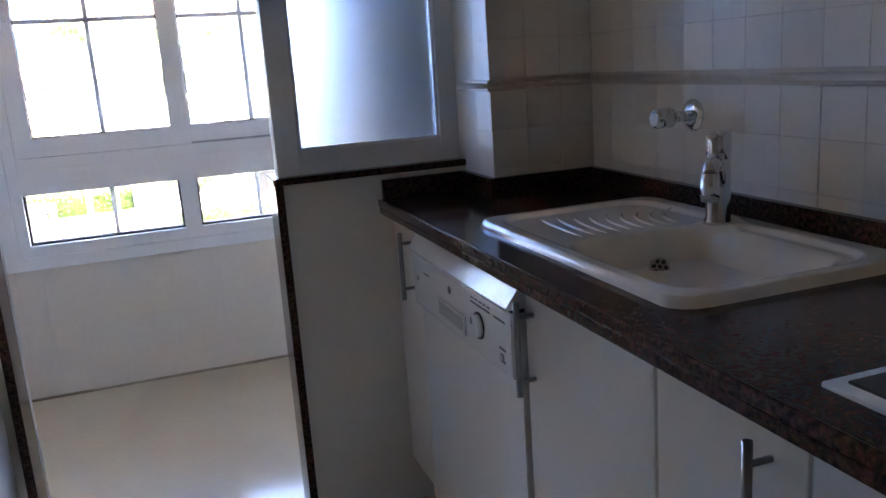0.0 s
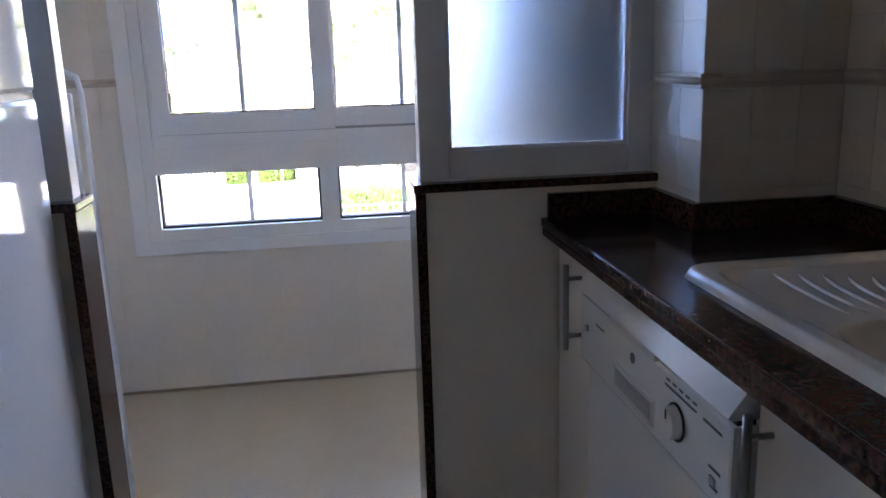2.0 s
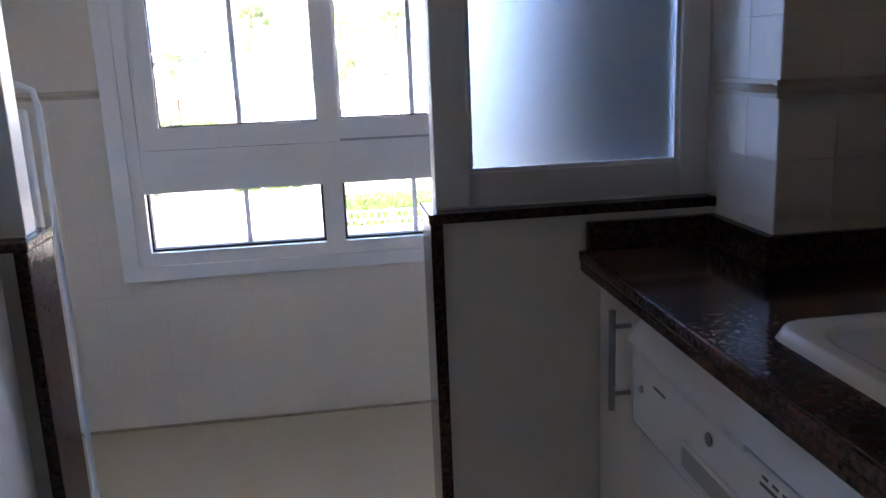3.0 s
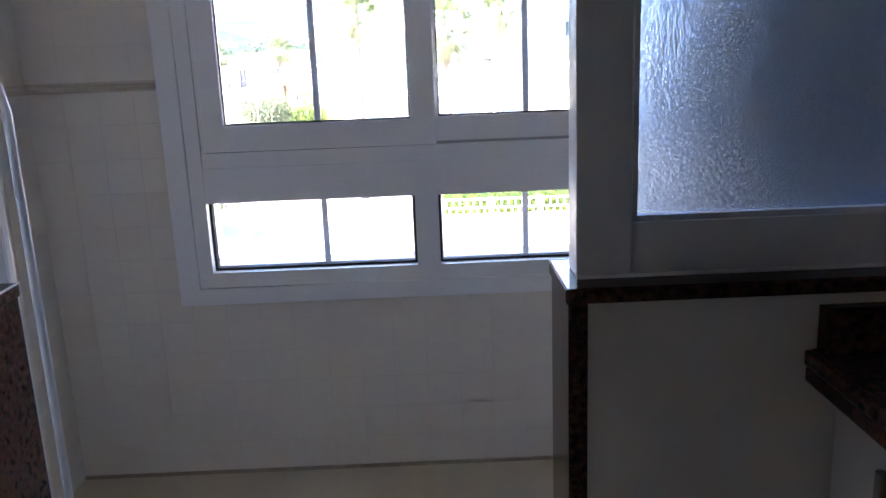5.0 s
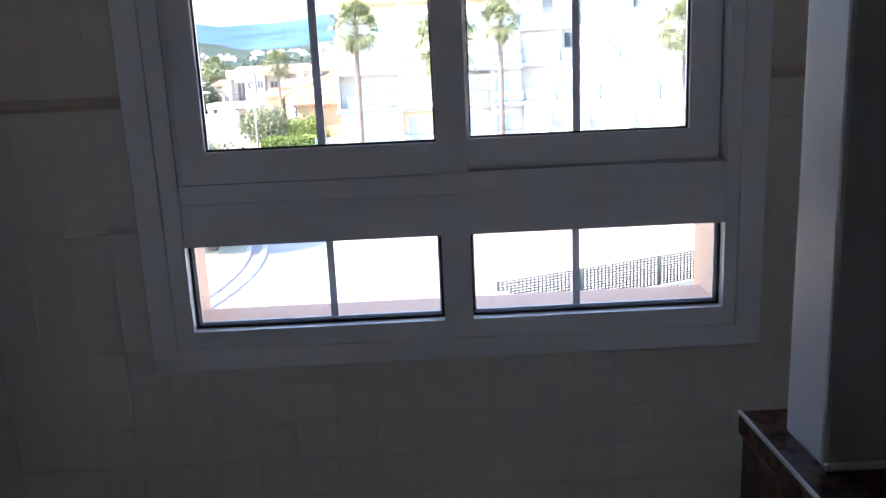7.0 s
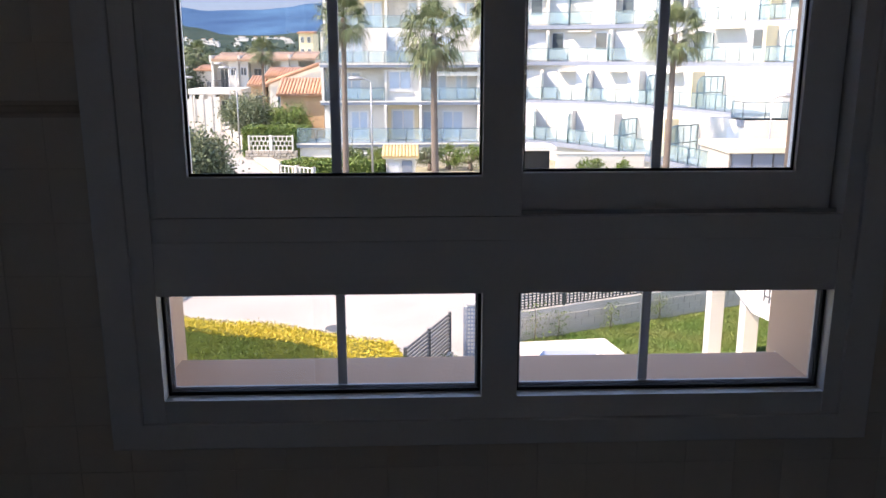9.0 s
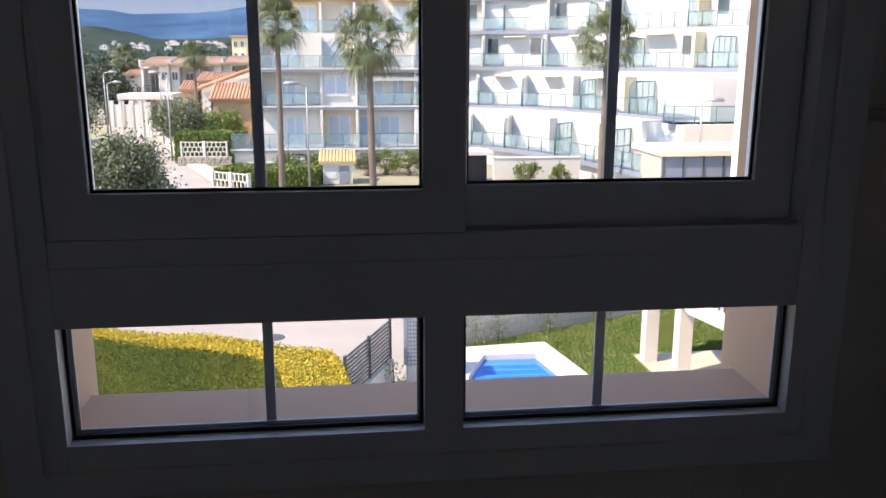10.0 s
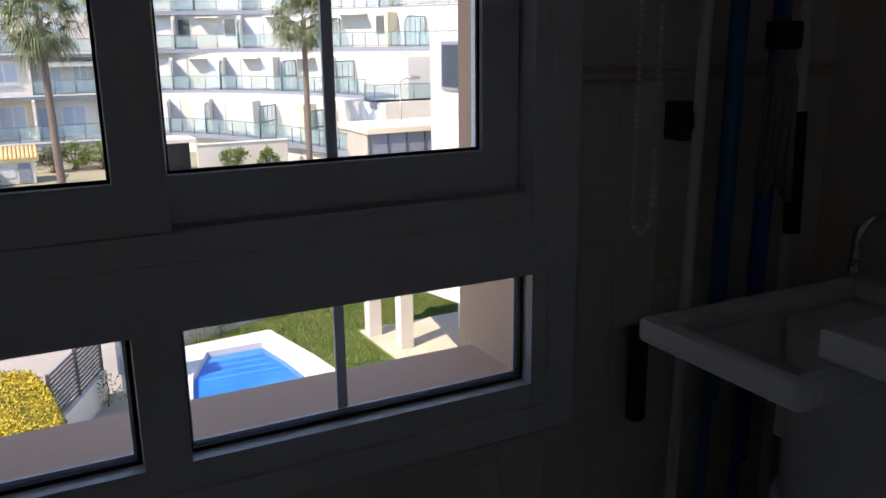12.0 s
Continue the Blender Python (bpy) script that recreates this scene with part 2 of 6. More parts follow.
M_STONE = material("pale_rubble_stone", (0.42, 0.38, 0.32), 0.95, vary=0.2, scale=3.0, fine=14, bump=0.3, second=(0.3, 0.27, 0.22))
M_YELLOWWALL = material("pale_yellow_render", (0.72, 0.61, 0.4), 0.9, vary=0.06, scale=0.4, fine=8, bump=0.03)
M_GLASSDOOR = material("pale_balcony_glass", (0.42, 0.5, 0.58), 0.1, vary=0.08, scale=0.5, fine=6, bump=0.0)


# building blocks
def box(bm, x0, x1, y0, y1, z0, z1, bevel=0.0):
    """Adds a box, with chamfered edges where bevel is given."""
    vs = [bm.verts.new((x, y, z)) for z in (z0, z1) for y in (y0, y1) for x in (x0, x1)]
    fs = [bm.faces.new([vs[i] for i in q]) for q in ((0, 2, 3, 1), (4, 5, 7, 6), (0, 1, 5, 4), (2, 6, 7, 3), (0, 4, 6, 2), (1, 3, 7, 5))]
    if bevel:
        edges = list({e for f in fs for e in f.edges})
        bmesh.ops.bevel(bm, geom=edges, offset=bevel, segments=2, affect="EDGES", profile=0.6)
    return bm


def ring_frame(outer, inner, y0, y1, bevel=0.0025):
    """A welded rectangular frame (x0, x1, z0, z1 outside and inside), mitred, with softened arrises."""
    bm = bmesh.new()
    loops = []
    for (xa, xb, za, zb), y in ((outer, y0), (inner, y0), (inner, y1), (outer, y1)):
        loops.append([bm.verts.new((x, y, z)) for x, z in ((xa, za), (xb, za), (xb, zb), (xa, zb))])
    arris = []
    for a, b in zip(loops, loops[1:] + loops[:1]):
        for k in range(4):
            bm.faces.new((a[k], a[(k + 1) % 4], b[(k + 1) % 4], b[k]))
    for a in loops:
        for k in range(4):
            arris.append(bm.edges.get((a[k], a[(k + 1) % 4])))
    bmesh.ops.bevel(bm, geom=arris, offset=bevel, segments=2, affect="EDGES", profile=0.6)
    return bm


def boxes(*rows, bevel=0.0):
    bm = bmesh.new()
    for r in rows:
        box(bm, *r, bevel=bevel)
    return bm


def tube(bm, points, radius, sides=10, cap=True):
    """Adds a round bar along points; radius is one number or one for each point."""
    pts = [Vector(p) for p in points]
    rad = radius if isinstance(radius, (list, tuple)) else [radius] * len(pts)
    rings, ref = [], None
    for i, p in enumerate(pts):
        d = (pts[min(i + 1, len(pts) - 1)] - pts[max(i - 1, 0)]).normalized()
        if ref is None:
            ref = Vector((0, 0, 1)) if abs(d.z) < 0.9 else Vector((1, 0, 0))
        u = d.cross(ref).normalized()
        v = u.cross(d).normalized()
        ref = v
        rings.append([bm.verts.new(p + (u * math.cos(a) + v * math.sin(a)) * rad[i]) for a in (2 * math.pi * k / sides for k in range(sides))])
    for a, b in zip(rings, rings[1:]):
        for k in range(sides):
            bm.faces.new((a[k], a[(k + 1) % sides], b[(k + 1) % sides], b[k])).smooth = True
    if cap:
        bm.faces.new(rings[0])
        bm.faces.new(rings[-1][::-1])
    return bm


def tubes(*rows, sides=10):
    bm = bmesh.new()
    for pts, r in rows:
        tube(bm, pts, r, sides)
    return bm


def prism(points, z0, z1, bm=None):
    """An upright prism over a plan outline."""
    bm = bm or bmesh.new()
    lo, hi = [bm.verts.new((x, y, z0)) for x, y in points], [bm.verts.new((x, y, z1)) for x, y in points]
    n = len(points)
    bm.faces.new(lo[::-1])
    bm.faces.new(hi)
    for i in range(n):
        bm.faces.new((lo[i], lo[(i + 1) % n], hi[(i + 1) % n], hi[i]))
    return bm


def thing(name, base, label, category, group="", kind=""):
    e = new(name)
    e.empty_display_size = 0.1
    e.location = base
    return tagged(e, label, category, group, kind)


def origin_of(ob):
    m = Vector(ob.location)
    while ob.parent:
        ob = ob.parent
        m = m + Vector(ob.location)
    return m


def part(name, bm, mat, parent=None, label="", smooth=False):
    """Links a bmesh, made in world places, as one mesh object under a thing or a part."""
    bmesh.ops.recalc_face_normals(bm, faces=bm.faces[:])
    me = bpy.data.meshes.new(name)
    lo = Vector([min(v.co[i] for v in bm.verts) for i in range(3)])
    hi = Vector([max(v.co[i] for v in bm.verts) for i in range(3)])
    base = Vector(((lo.x + hi.x) / 2, (lo.y + hi.y) / 2, lo.z))
    bmesh.ops.translate(bm, verts=bm.verts[:], vec=-base)
    if smooth:
        for f in bm.faces:
            f.smooth = True
    bm.to_mesh(me)
    bm.free()
    me.materials.append(mat)
    ob = new(name, me)
    if parent:
        ob.parent = parent
        ob.location = base - origin_of(parent)
    else:
        ob.location = base
    if label:
        tagged(ob, label)
    return ob


def setting(name, bm, mat, label="", category=""):
    return tagged(part(name, bm, mat), label, category, kind="structure")


TILE_MESHES = {}


def tile_mesh(w, h, mat):
    """One glazed tile, its face towards +Y of its own, with softened edges."""
    key = (round(w, 4), round(h, 4), mat.name)
    if key not in TILE_MESHES:
        c, d = 0.0007, 0.001
        vs = [(-w / 2, 0, -h / 2), (w / 2, 0, -h / 2), (w / 2, 0, h / 2), (-w / 2, 0, h / 2)]
        vs += [(x * (1 - 2 * c / w), d, z * (1 - 2 * c / h)) for x, _, z in vs]
        me = bpy.data.meshes.new("tile")
        me.from_pydata(vs, [], [(4, 7, 6, 5), (0, 4, 5, 1), (1, 5, 6, 2), (2, 6, 7, 3), (3, 7, 4, 0)])
        me.materials.append(mat)
        TILE_MESHES[key] = me
    return TILE_MESHES[key]


def tile_field(wall, corner, along, turn, width, height, size=0.0975, joint=0.0006, mat=None, skip=None):
    """Lays tiles on a wall from its lower corner, along a level direction; cut pieces at the ends."""
    mat = mat or M_TILE
    rng = random.Random(7)
    x, base = 0.0, origin_of(wall)
    while x < width - 0.008:
        w = min(size, width - x)
        z = 0.0
        while z < height - 0.008:
            h = min(size, height - z)
            centre = Vector(corner) + Vector(along) * (x + w / 2) + Vector((0, 0, z + h / 2))
            if not (skip and skip(centre)):
                ob = new("tile", tile_mesh(w - joint, h - joint, mat))
                ob.parent = wall
                ob.location = centre - base
                ob.rotation_euler = (radians(rng.uniform(-0.02, 0.02)), 0, radians(turn + rng.uniform(-0.02, 0.02)))
            z += h
        x += w


# ---- the flat: floor, walls, ceiling ----
FX0, FX1, GX1 = -1.05, 1.02, 1.40          # left wall, kitchen's wall, gallery's wall
BACK, CEIL = -4.7, 2.45
WX0, WX1, WZ0, WZ1 = -0.64, 0.712, 0.6, 2.08  # hole for the window
PF, PB = -1.44, -1.325                      # partition's two faces

setting("floor", boxes((FX0 - 0.1, GX1 + 0.1, BACK - 0.1, 0.0, -0.12, 0.0)), M_FLOOR, "polished beige marble floor of kitchen and gallery", "floor")
setting("ceiling", boxes((FX0 - 0.1, GX1 + 0.1, BACK - 0.1, 0.32, CEIL, CEIL + 0.12)), M_PLASTER, "plain white plaster ceiling", "ceiling")

wall_window = setting("wall_window", boxes((FX0 - 0.1, WX0, 0.0, 0.3, -0.12, CEIL), (WX1, GX1 + 0.1, 0.0, 0.3, -0.12, CEIL), (WX0, WX1, 0.0, 0.3, -0.12, WZ0), (WX0, WX1, 0.0, 0.3, WZ1, CEIL)), M_GROUT, "ivory tiled gallery wall under the window", "wall")
wall_gallery_left = setting("wall_gallery_left", boxes((FX0 - 0.1, FX0, PB, 0.0, 0, CEIL)), M_GROUT, "ivory tiled side wall of the gallery", "wall")
wall_gallery_right = setting("wall_gallery_right", boxes((GX1, GX1 + 0.1, PB - 0.3, 0.0, 0, CEIL)), M_TILE, "ivory tiled side wall behind the laundry sink", "wall")
wall_kitchen_left = setting("wall_kitchen_left", boxes((FX0 - 0.1, FX0, BACK, PB, 0, CEIL)), M_PLASTER, "plain wall beside the fridge", "wall")
wall_kitchen_right = setting("wall_kitchen_right", boxes((FX1, FX1 + 0.12, BACK, -1.63, 0, CEIL)), M_GROUT_STAINED, "ivory tiled kitchen wall above the worktop", "wall")
setting("wall_back", boxes((FX0 - 0.1, FX1 + 0.12, BACK - 0.1, BACK, 0, CEIL)), M_PLASTER, "plain white back wall", "wall")
pillar = setting("pillar", boxes((0.733, GX1, -1.642, PB, 0, CEIL)), M_GROUT, "ivory tiled pillar rising from the worktop", "pillar")

# outside of the wall: sill ledge, peach reveals
setting("window_ledge", boxes((WX0 - 0.02, WX1 + 0.02, 0.043, 0.275, WZ0 - 0.02, WZ0 + 0.016), bevel=0.004), M_RENDER, "peach rendered outer window ledge", "ledge")
setting("reveal_right", boxes((WX1 - 0.008, WX1 + 0.02, 0.043, 0.31, WZ0 + 0.016, WZ1)), M_RENDER, "peach rendered outer reveal", "reveal")
setting("reveal_left", boxes((WX0 - 0.02, WX0 + 0.008, 0.043, 0.31, WZ0 + 0.016, WZ1)), M_RENDER, "peach rendered outer reveal", "reveal")
setting("reveal_top", boxes((WX0 - 0.02, WX1 + 0.02, 0.062, 0.31, WZ1 - 0.01, WZ1 + 0.02)), M_RENDER, "peach rendered outer lintel", "reveal")
setting("outer_wall", boxes((-4.0, WX0, 0.302, 0.34, -5.8, 3.0), (WX1, 4.0, 0.302, 0.34, -5.8, 3.0), (WX0, WX1, 0.302, 0.32, -5.8, WZ0 - 0.03), (WX0, WX1, 0.302, 0.34, WZ1, 3.0)), M_RENDER, "peach rendered outer wall of the flat", "wall")


def dado(a, b, z=1.182):
    """A moulded ceramic listel along a wall: a rounded bead between two thin lips."""
    (xa, ya), (xb, yb) = a, b
    bm = tubes(([(xa, ya, z), (xb, yb, z)], 0.0085), sides=10)
    across = (0.0, 0.004) if abs(xb - xa) > abs(yb - ya) else (0.004, 0.0)
    return box(bm, min(xa, xb) - across[0], max(xa, xb) + across[0], min(ya, yb) - across[1], max(ya, yb) + across[1], z - 0.014, z + 0.014)


for name, a, b in (("trim_window_left", (FX0, -0.004), (-0.687, -0.004)), ("trim_window_right", (0.757, -0.004), (GX1, -0.004)), ("trim_gallery_left", (FX0 + 0.004, PB), (FX0 + 0.004, -0.01)), ("trim_kitchen", (FX1 - 0.004, -4.6), (FX1 - 0.004, -1.65)), ("trim_pillar_front", (0.723, -1.646), (FX1 - 0.006, -1.646)), ("trim_pillar_side", (0.729, -1.652), (0.729, PF))):
    setting(name, dado(a, b), M_DADO, "beige ceramic dado listel along the tiles", "trim")
setting("trim_skirting", boxes((FX0, GX1, -0.008, 0.0, 0.0, 0.009)), M_DIRT, "stained mortar joint along the floor", "trim")


# ---- partitions ----
def partition(name, x0, x1, jamb, side):
    """A tiled half wall with a granite cap and end board, and a framed pane of obscured glass on it."""
    wall = setting(name, boxes((x0, x1, PF, PB, 0, 0.967)), M_TILE, "white tiled half wall edged with brown granite", "half wall")
    cap0, cap1 = (jamb, x1) if side > 0 else (x0, jamb)
    part("granite_cap", boxes((cap0, cap1, -1.448, -1.316, 0.966, 0.984), bevel=0.003), M_GRANITE, wall, "polished brown granite cap")
    # pale strip along the cap's end: the lit arris, put in as colour
    ex = (jamb - 0.0006, jamb + 0.0014) if side > 0 else (jamb - 0.0014, jamb + 0.0006)
    part("edge_highlight", boxes((*ex, -1.446, -1.318, 0.9825, 0.9848)), M_COPING, wall, "pale strip painting a highlight along the cap's arris")
    jb = (jamb + 0.003, jamb + 0.025) if side > 0 else (jamb - 0.025, jamb - 0.003)
    part("granite_end", boxes((*jb, -1.446, -1.318, 0, 0.966), bevel=0.002), M_GRANITE, wall, "polished brown granite end board")
    return wall


partition("wall_partition_right", 0.228, 0.733, 0.203, 1)
partition("wall_partition_left", FX0, -0.485, -0.46, -1)


def screen(x0, x1, post0, post1, name):
    """A white frame holding obscured glass, from the cap to the lintel."""
    f = thing(name, ((x0 + x1) / 2, -1.38, 0.984), "white framed screen of pebbled obscured glass on the half wall", "glass screen", kind="structure")
    y0, y1 = -1.405, -1.352
    part("stile", boxes((x0, post0, y0, y1, 0.984, CEIL), bevel=0.003), M_PVC, f)
    part("stile", boxes((post1, x1, y0, y1, 0.984, CEIL), bevel=0.003), M_PVC, f)
    part("bottom_rail", boxes((post0, post1, y0 + 0.002, y1 - 0.002, 0.984, 1.046)), M_PVC, f)
    part("top_rail", boxes((post0, post1, y0 + 0.002, y1 - 0.002, 2.0, CEIL)), M_PVC, f)
    for a, b, c, d in ((post0, post0 + 0.007, 1.046, 2.0), (post1 - 0.007, post1, 1.046, 2.0), (post0, post1, 1.046, 1.053), (post0, post1, 1.993, 2.0)):
        part("glazing_bead", boxes((a, b, y0 + 0.008, y0 + 0.018, c, d)), M_PVC, f)
    g = part("pane", boxes((post0 + 0.002, post1 - 0.002, -1.381, -1.376, 1.048, 1.998)), M_FROST, f, "pebbled obscured glass")
    g.visible_shadow = False
    part("sealant", tubes(([(x0, y0 - 0.002, 0.985), (x1, y0 - 0.002, 0.985)], 0.003), sides=6), M_PVC, f)
    return f


screen(0.222, 0.733, 0.286, 0.678, "screen_right")
screen(FX0, -0.475, -0.99, -0.535, "screen_left")


# ---- the window ----
def window():
    w = thing("window_1", (0.035, 0, 0.548), "white PVC window, sliding sashes over two fixed lower panes", "window", kind="structure")
    X0, X1, Z0, Z1 = -0.685, 0.756, 0.548, 2.13
    # architrave round the hole
    part("architrave", ring_frame((X0, X1, Z0, Z1), (-0.626, 0.697, 0.598, 2.075), -0.022, 0.02, 0.003), M_PVC, w)
    # fixed frame
    part("frame", boxes((-0.64, -0.585, -0.014, 0.042, 0.59, 0.846), (0.667, 0.712, -0.014, 0.042, 0.59, 0.846), (-0.64, -0.585, -0.014, 0.075, 0.846, 2.08), (0.667, 0.712, -0.014, 0.075, 0.846, 2.08), (-0.585, 0.667, -0.012, 0.042, 0.59, 0.642), (0.008, 0.075, -0.012, 0.042, 0.642, 0.846), (-0.585, 0.667, -0.012, 0.075, 0.846, 0.945), (-0.585, 0.667, -0.009, 0.075, 0.945, 0.9885), (-0.585, 0.667, -0.004, 0.075, 2.03, 2.08), (-0.587, -0.5725, -0.004, 0.073, 0.987, 2.03), (-0.575, -0.56, 0.03, 0.073, 0.987, 2.03), (0.645, 0.669, 0.058, 0.074, 0.987, 2.03)), M_PVC, w)
    part("track", boxes((-0.585, 0.667, 0.012, 0.016, 0.985, 0.996), (-0.585, 0.667, 0.05, 0.054, 0.985, 0.996)), M_BAR, w, "thin grey sliding track")
    # lower panes
    for a, b, c in ((-0.585, 0.008, -0.257), (0.075, 0.667, 0.328)):
        p = part("lower_pane", boxes((a + 0.006, b - 0.006, 0.026, 0.03, 0.648, 0.84)), M_PANE, w)
        p.visible_shadow = False
        part("gasket", boxes((a, a + 0.006, 0.016, 0.024, 0.642, 0.846), (b - 0.006, b, 0.016, 0.024, 0.642, 0.846), (a, b, 0.0155, 0.0235, 0.642, 0.649), (a, b, 0.0155, 0.0235, 0.842, 0.846)), M_GASKET, w, "black glazing gasket")
        part("spacer", boxes((a, a + 0.01, 0.0305, 0.035, 0.642, 0.846), (b - 0.01, b, 0.0305, 0.035, 0.642, 0.846), (a, b, 0.0305, 0.035, 0.642, 0.653)), M_BAR, w)
        part("glazing_bar", boxes((c - 0.0085, c + 0.0085, 0.0345, 0.042, 0.642, 0.846)), M_BAR, w, "grey aluminium glazing bar")

    def sash(x0, x1, gx0, gx1, y0, y1, bar):
        s = part("sash", ring_frame((x0, x1, 0.99, 2.03), (gx0, gx1, 1.063, 1.965), y0, y1), M_PVC, w)
        ym = (y0 + y1) / 2
        p = part("pane", boxes((gx0 - 0.004, gx1 + 0.004, ym - 0.002, ym + 0.002, 1.06, 1.97)), M_PANE, s)
        p.visible_shadow = False
        part("gasket", boxes((gx0, gx0 + 0.004, ym - 0.009, ym - 0.003, 1.063, 1.965), (gx1 - 0.004, gx1, ym - 0.009, ym - 0.003, 1.063, 1.965), (gx0, gx1, ym - 0.0085, ym - 0.0035, 1.063, 1.068), (gx0, gx1, ym - 0.0085, ym - 0.0035, 1.96, 1.965)), M_GASKET, s, "black glazing gasket")
        part("glazing_bar", boxes((bar - 0.009, bar + 0.009, ym + 0.003, ym + 0.01, 1.063, 1.965)), M_BAR, s, "grey aluminium glazing bar")
        part("glazing_bar", boxes((gx0, gx1, ym + 0.0035, ym + 0.0095, 1.492, 1.51)), M_BAR, s, "grey aluminium glazing bar")
        return s

    front = sash(-0.573, 0.077, -0.514, 0.005, -0.012, 0.028, -0.254)
    sash(0.02, 0.664, 0.084, 0.592, 0.032, 0.07, 0.336)
    part("latch", boxes((-0.563, -0.525, -0.03, -0.012, 1.5, 1.515), (-0.563, -0.55, -0.024, -0.012, 1.46, 1.53), bevel=0.003), M_PVC, front, "small white sash latch")
    return w


window()


# ---- kitchen ----
def bar_handle(owner, x, y, z0, z1):
    """A round steel bar on two stubs, standing off a door front."""
    h = part("handle", tubes(([(x - 0.032, y, z0), (x - 0.032, y, z1)], 0.0058), sides=12), M_STEEL, owner, "brushed steel bar handle")
    for z in (z0 + 0.028, z1 - 0.028):
        part("stub", tubes(([(x, y, z), (x - 0.032, y, z)], 0.0042), sides=10), M_STEEL, h)


DOOR_X = 0.513


def base_cabinet(y0, y1, label, handle=None):
    c = thing("base_cabinet", (0.77, (y0 + y1) / 2, 0.0), label, "cabinet", "kitchen base units")
    part("body", boxes((DOOR_X + 0.022, 1.0, y0 + 0.001, y1 - 0.001, 0.13, 0.85)), M_CABINET, c)
    d = part("door", boxes((DOOR_X, DOOR_X + 0.02, y0 + 0.002, y1 - 0.002, 0.14, 0.853), bevel=0.003), M_CABINET, c)
    part("plinth", boxes((0.57, 0.585, y0 + 0.001, y1 - 0.001, 0.0, 0.13)), M_CABINET, c)
    if handle is not None:
        bar_handle(d, DOOR_X, handle, 0.66, 0.835)
    return c


base_cabinet(-1.668, -1.445, "narrow white lacquered base unit beside the half wall, steel bar handle", -1.603)
base_cabinet(-2.677, -2.272, "white lacquered sink base unit with steel bar handle", -2.305)
base_cabinet(-2.95, -2.679, "white lacquered base unit with steel bar handle", -2.895)


def dishwasher(y0, y1):
    d = thing("dishwasher", (0.77, (y0 + y1) / 2, 0.0), "white free-standing dishwasher under the worktop", "dishwasher")
    part("body", boxes((DOOR_X + 0.01, 1.0, y0 + 0.003, y1 - 0.003, 0.1, 0.85)), M_ENAMEL, d)
    part("door", boxes((DOOR_X - 0.008, DOOR_X + 0.01, y0 + 0.004, y1 - 0.004, 0.13, 0.69), bevel=0.004), M_ENAMEL, d)
    part("kickplate", boxes((0.56, 0.575, y0 + 0.005, y1 - 0.005, 0.02, 0.1)), M_ENAMEL, d)
    # sloping top edge strip
    bm = bmesh.new()
    a = [(DOOR_X + 0.01, 0.852), (DOOR_X - 0.004, 0.852), (DOOR_X - 0.034, 0.812), (DOOR_X - 0.03, 0.808), (DOOR_X + 0.01, 0.808)]
    lo, hi = [bm.verts.new((x, y0 + 0.004, z)) for x, z in a], [bm.verts.new((x, y1 - 0.004, z)) for x, z in a]
    bm.faces.new(lo)
    bm.faces.new(hi[::-1])
    for i in range(5):
        bm.faces.new((lo[i], lo[(i + 1) % 5], hi[(i + 1) % 5], hi[i]))
    part("top_strip", bm, M_ENAMEL, d, "sloping white strip over the door")
    # control panel
    panel = part("control_panel", boxes((DOOR_X - 0.026, DOOR_X + 0.01, y0 + 0.004, y1 - 0.004, 0.672, 0.8), bevel=0.007), M_ENAMEL, d, "white control panel with dial and grip")
    f = DOOR_X - 0.0262
    part("gap", boxes((f + 0.006, f + 0.03, y0 + 0.006, y1 - 0.006, 0.8, 0.808)), M_DARK, panel, "dark gap above the panel")
    yk = y0 + 0.16
    part("dial_ring", tubes(([(f, yk, 0.735), (f - 0.002, yk, 0.735)], 0.028), sides=32), M_DARK, panel)
    part("dial", tubes(([(f, yk, 0.735), (f - 0.016, yk, 0.735)], [0.025, 0.022]), sides=32), M_ENAMEL, panel, "round white programme dial")
    part("dial_mark", boxes((f - 0.0172, f - 0.016, yk - 0.0015, yk + 0.0015, 0.742, 0.756)), M_DARK, panel)
    grip = part("grip", boxes((f - 0.004, f + 0.006, y0 + 0.235, y0 + 0.40, 0.69, 0.735), bevel=0.004), M_ENAMEL, panel, "recessed grip rim")
    # no hole in the panel: a flat grey plate paints the hollow's shade
    part("grip_shade", boxes((f - 0.0048, f - 0.002, y0 + 0.245, y0 + 0.39, 0.699, 0.727)), M_BAR, grip, "grey plate in place of the grip's shaded hollow")
    part("latch_lip", boxes((f - 0.006, f + 0.02, y0 + 0.23, y0 + 0.42, 0.797, 0.81), bevel=0.004), M_ENAMEL, panel)
    part("badge", tubes(([(f, y0 + 0.325, 0.768), (f - 0.0012, y0 + 0.325, 0.768)], 0.009), sides=20), M_GREYPRINT, panel, "small round dark badge")
    for ya, yb, z in ((0.10, 0.20, 0.775), (0.03, 0.08, 0.775), (0.03, 0.06, 0.72), (0.035, 0.055, 0.695), (0.46, 0.50, 0.765)):
        part("print_bar", boxes((f - 0.001, f, y0 + ya, y0 + yb, z, z + 0.0035)), M_GREYPRINT, panel)
    for k in range(5):
        part("print_bar", boxes((f - 0.001, f, y0 + 0.10 + k * 0.021, y0 + 0.112 + k * 0.021, 0.785, 0.788)), M_GREYPRINT, panel)
    part("button", boxes((f - 0.003, f, y0 + 0.04, y0 + 0.055, 0.70, 0.712), bevel=0.001), M_BAR, panel)
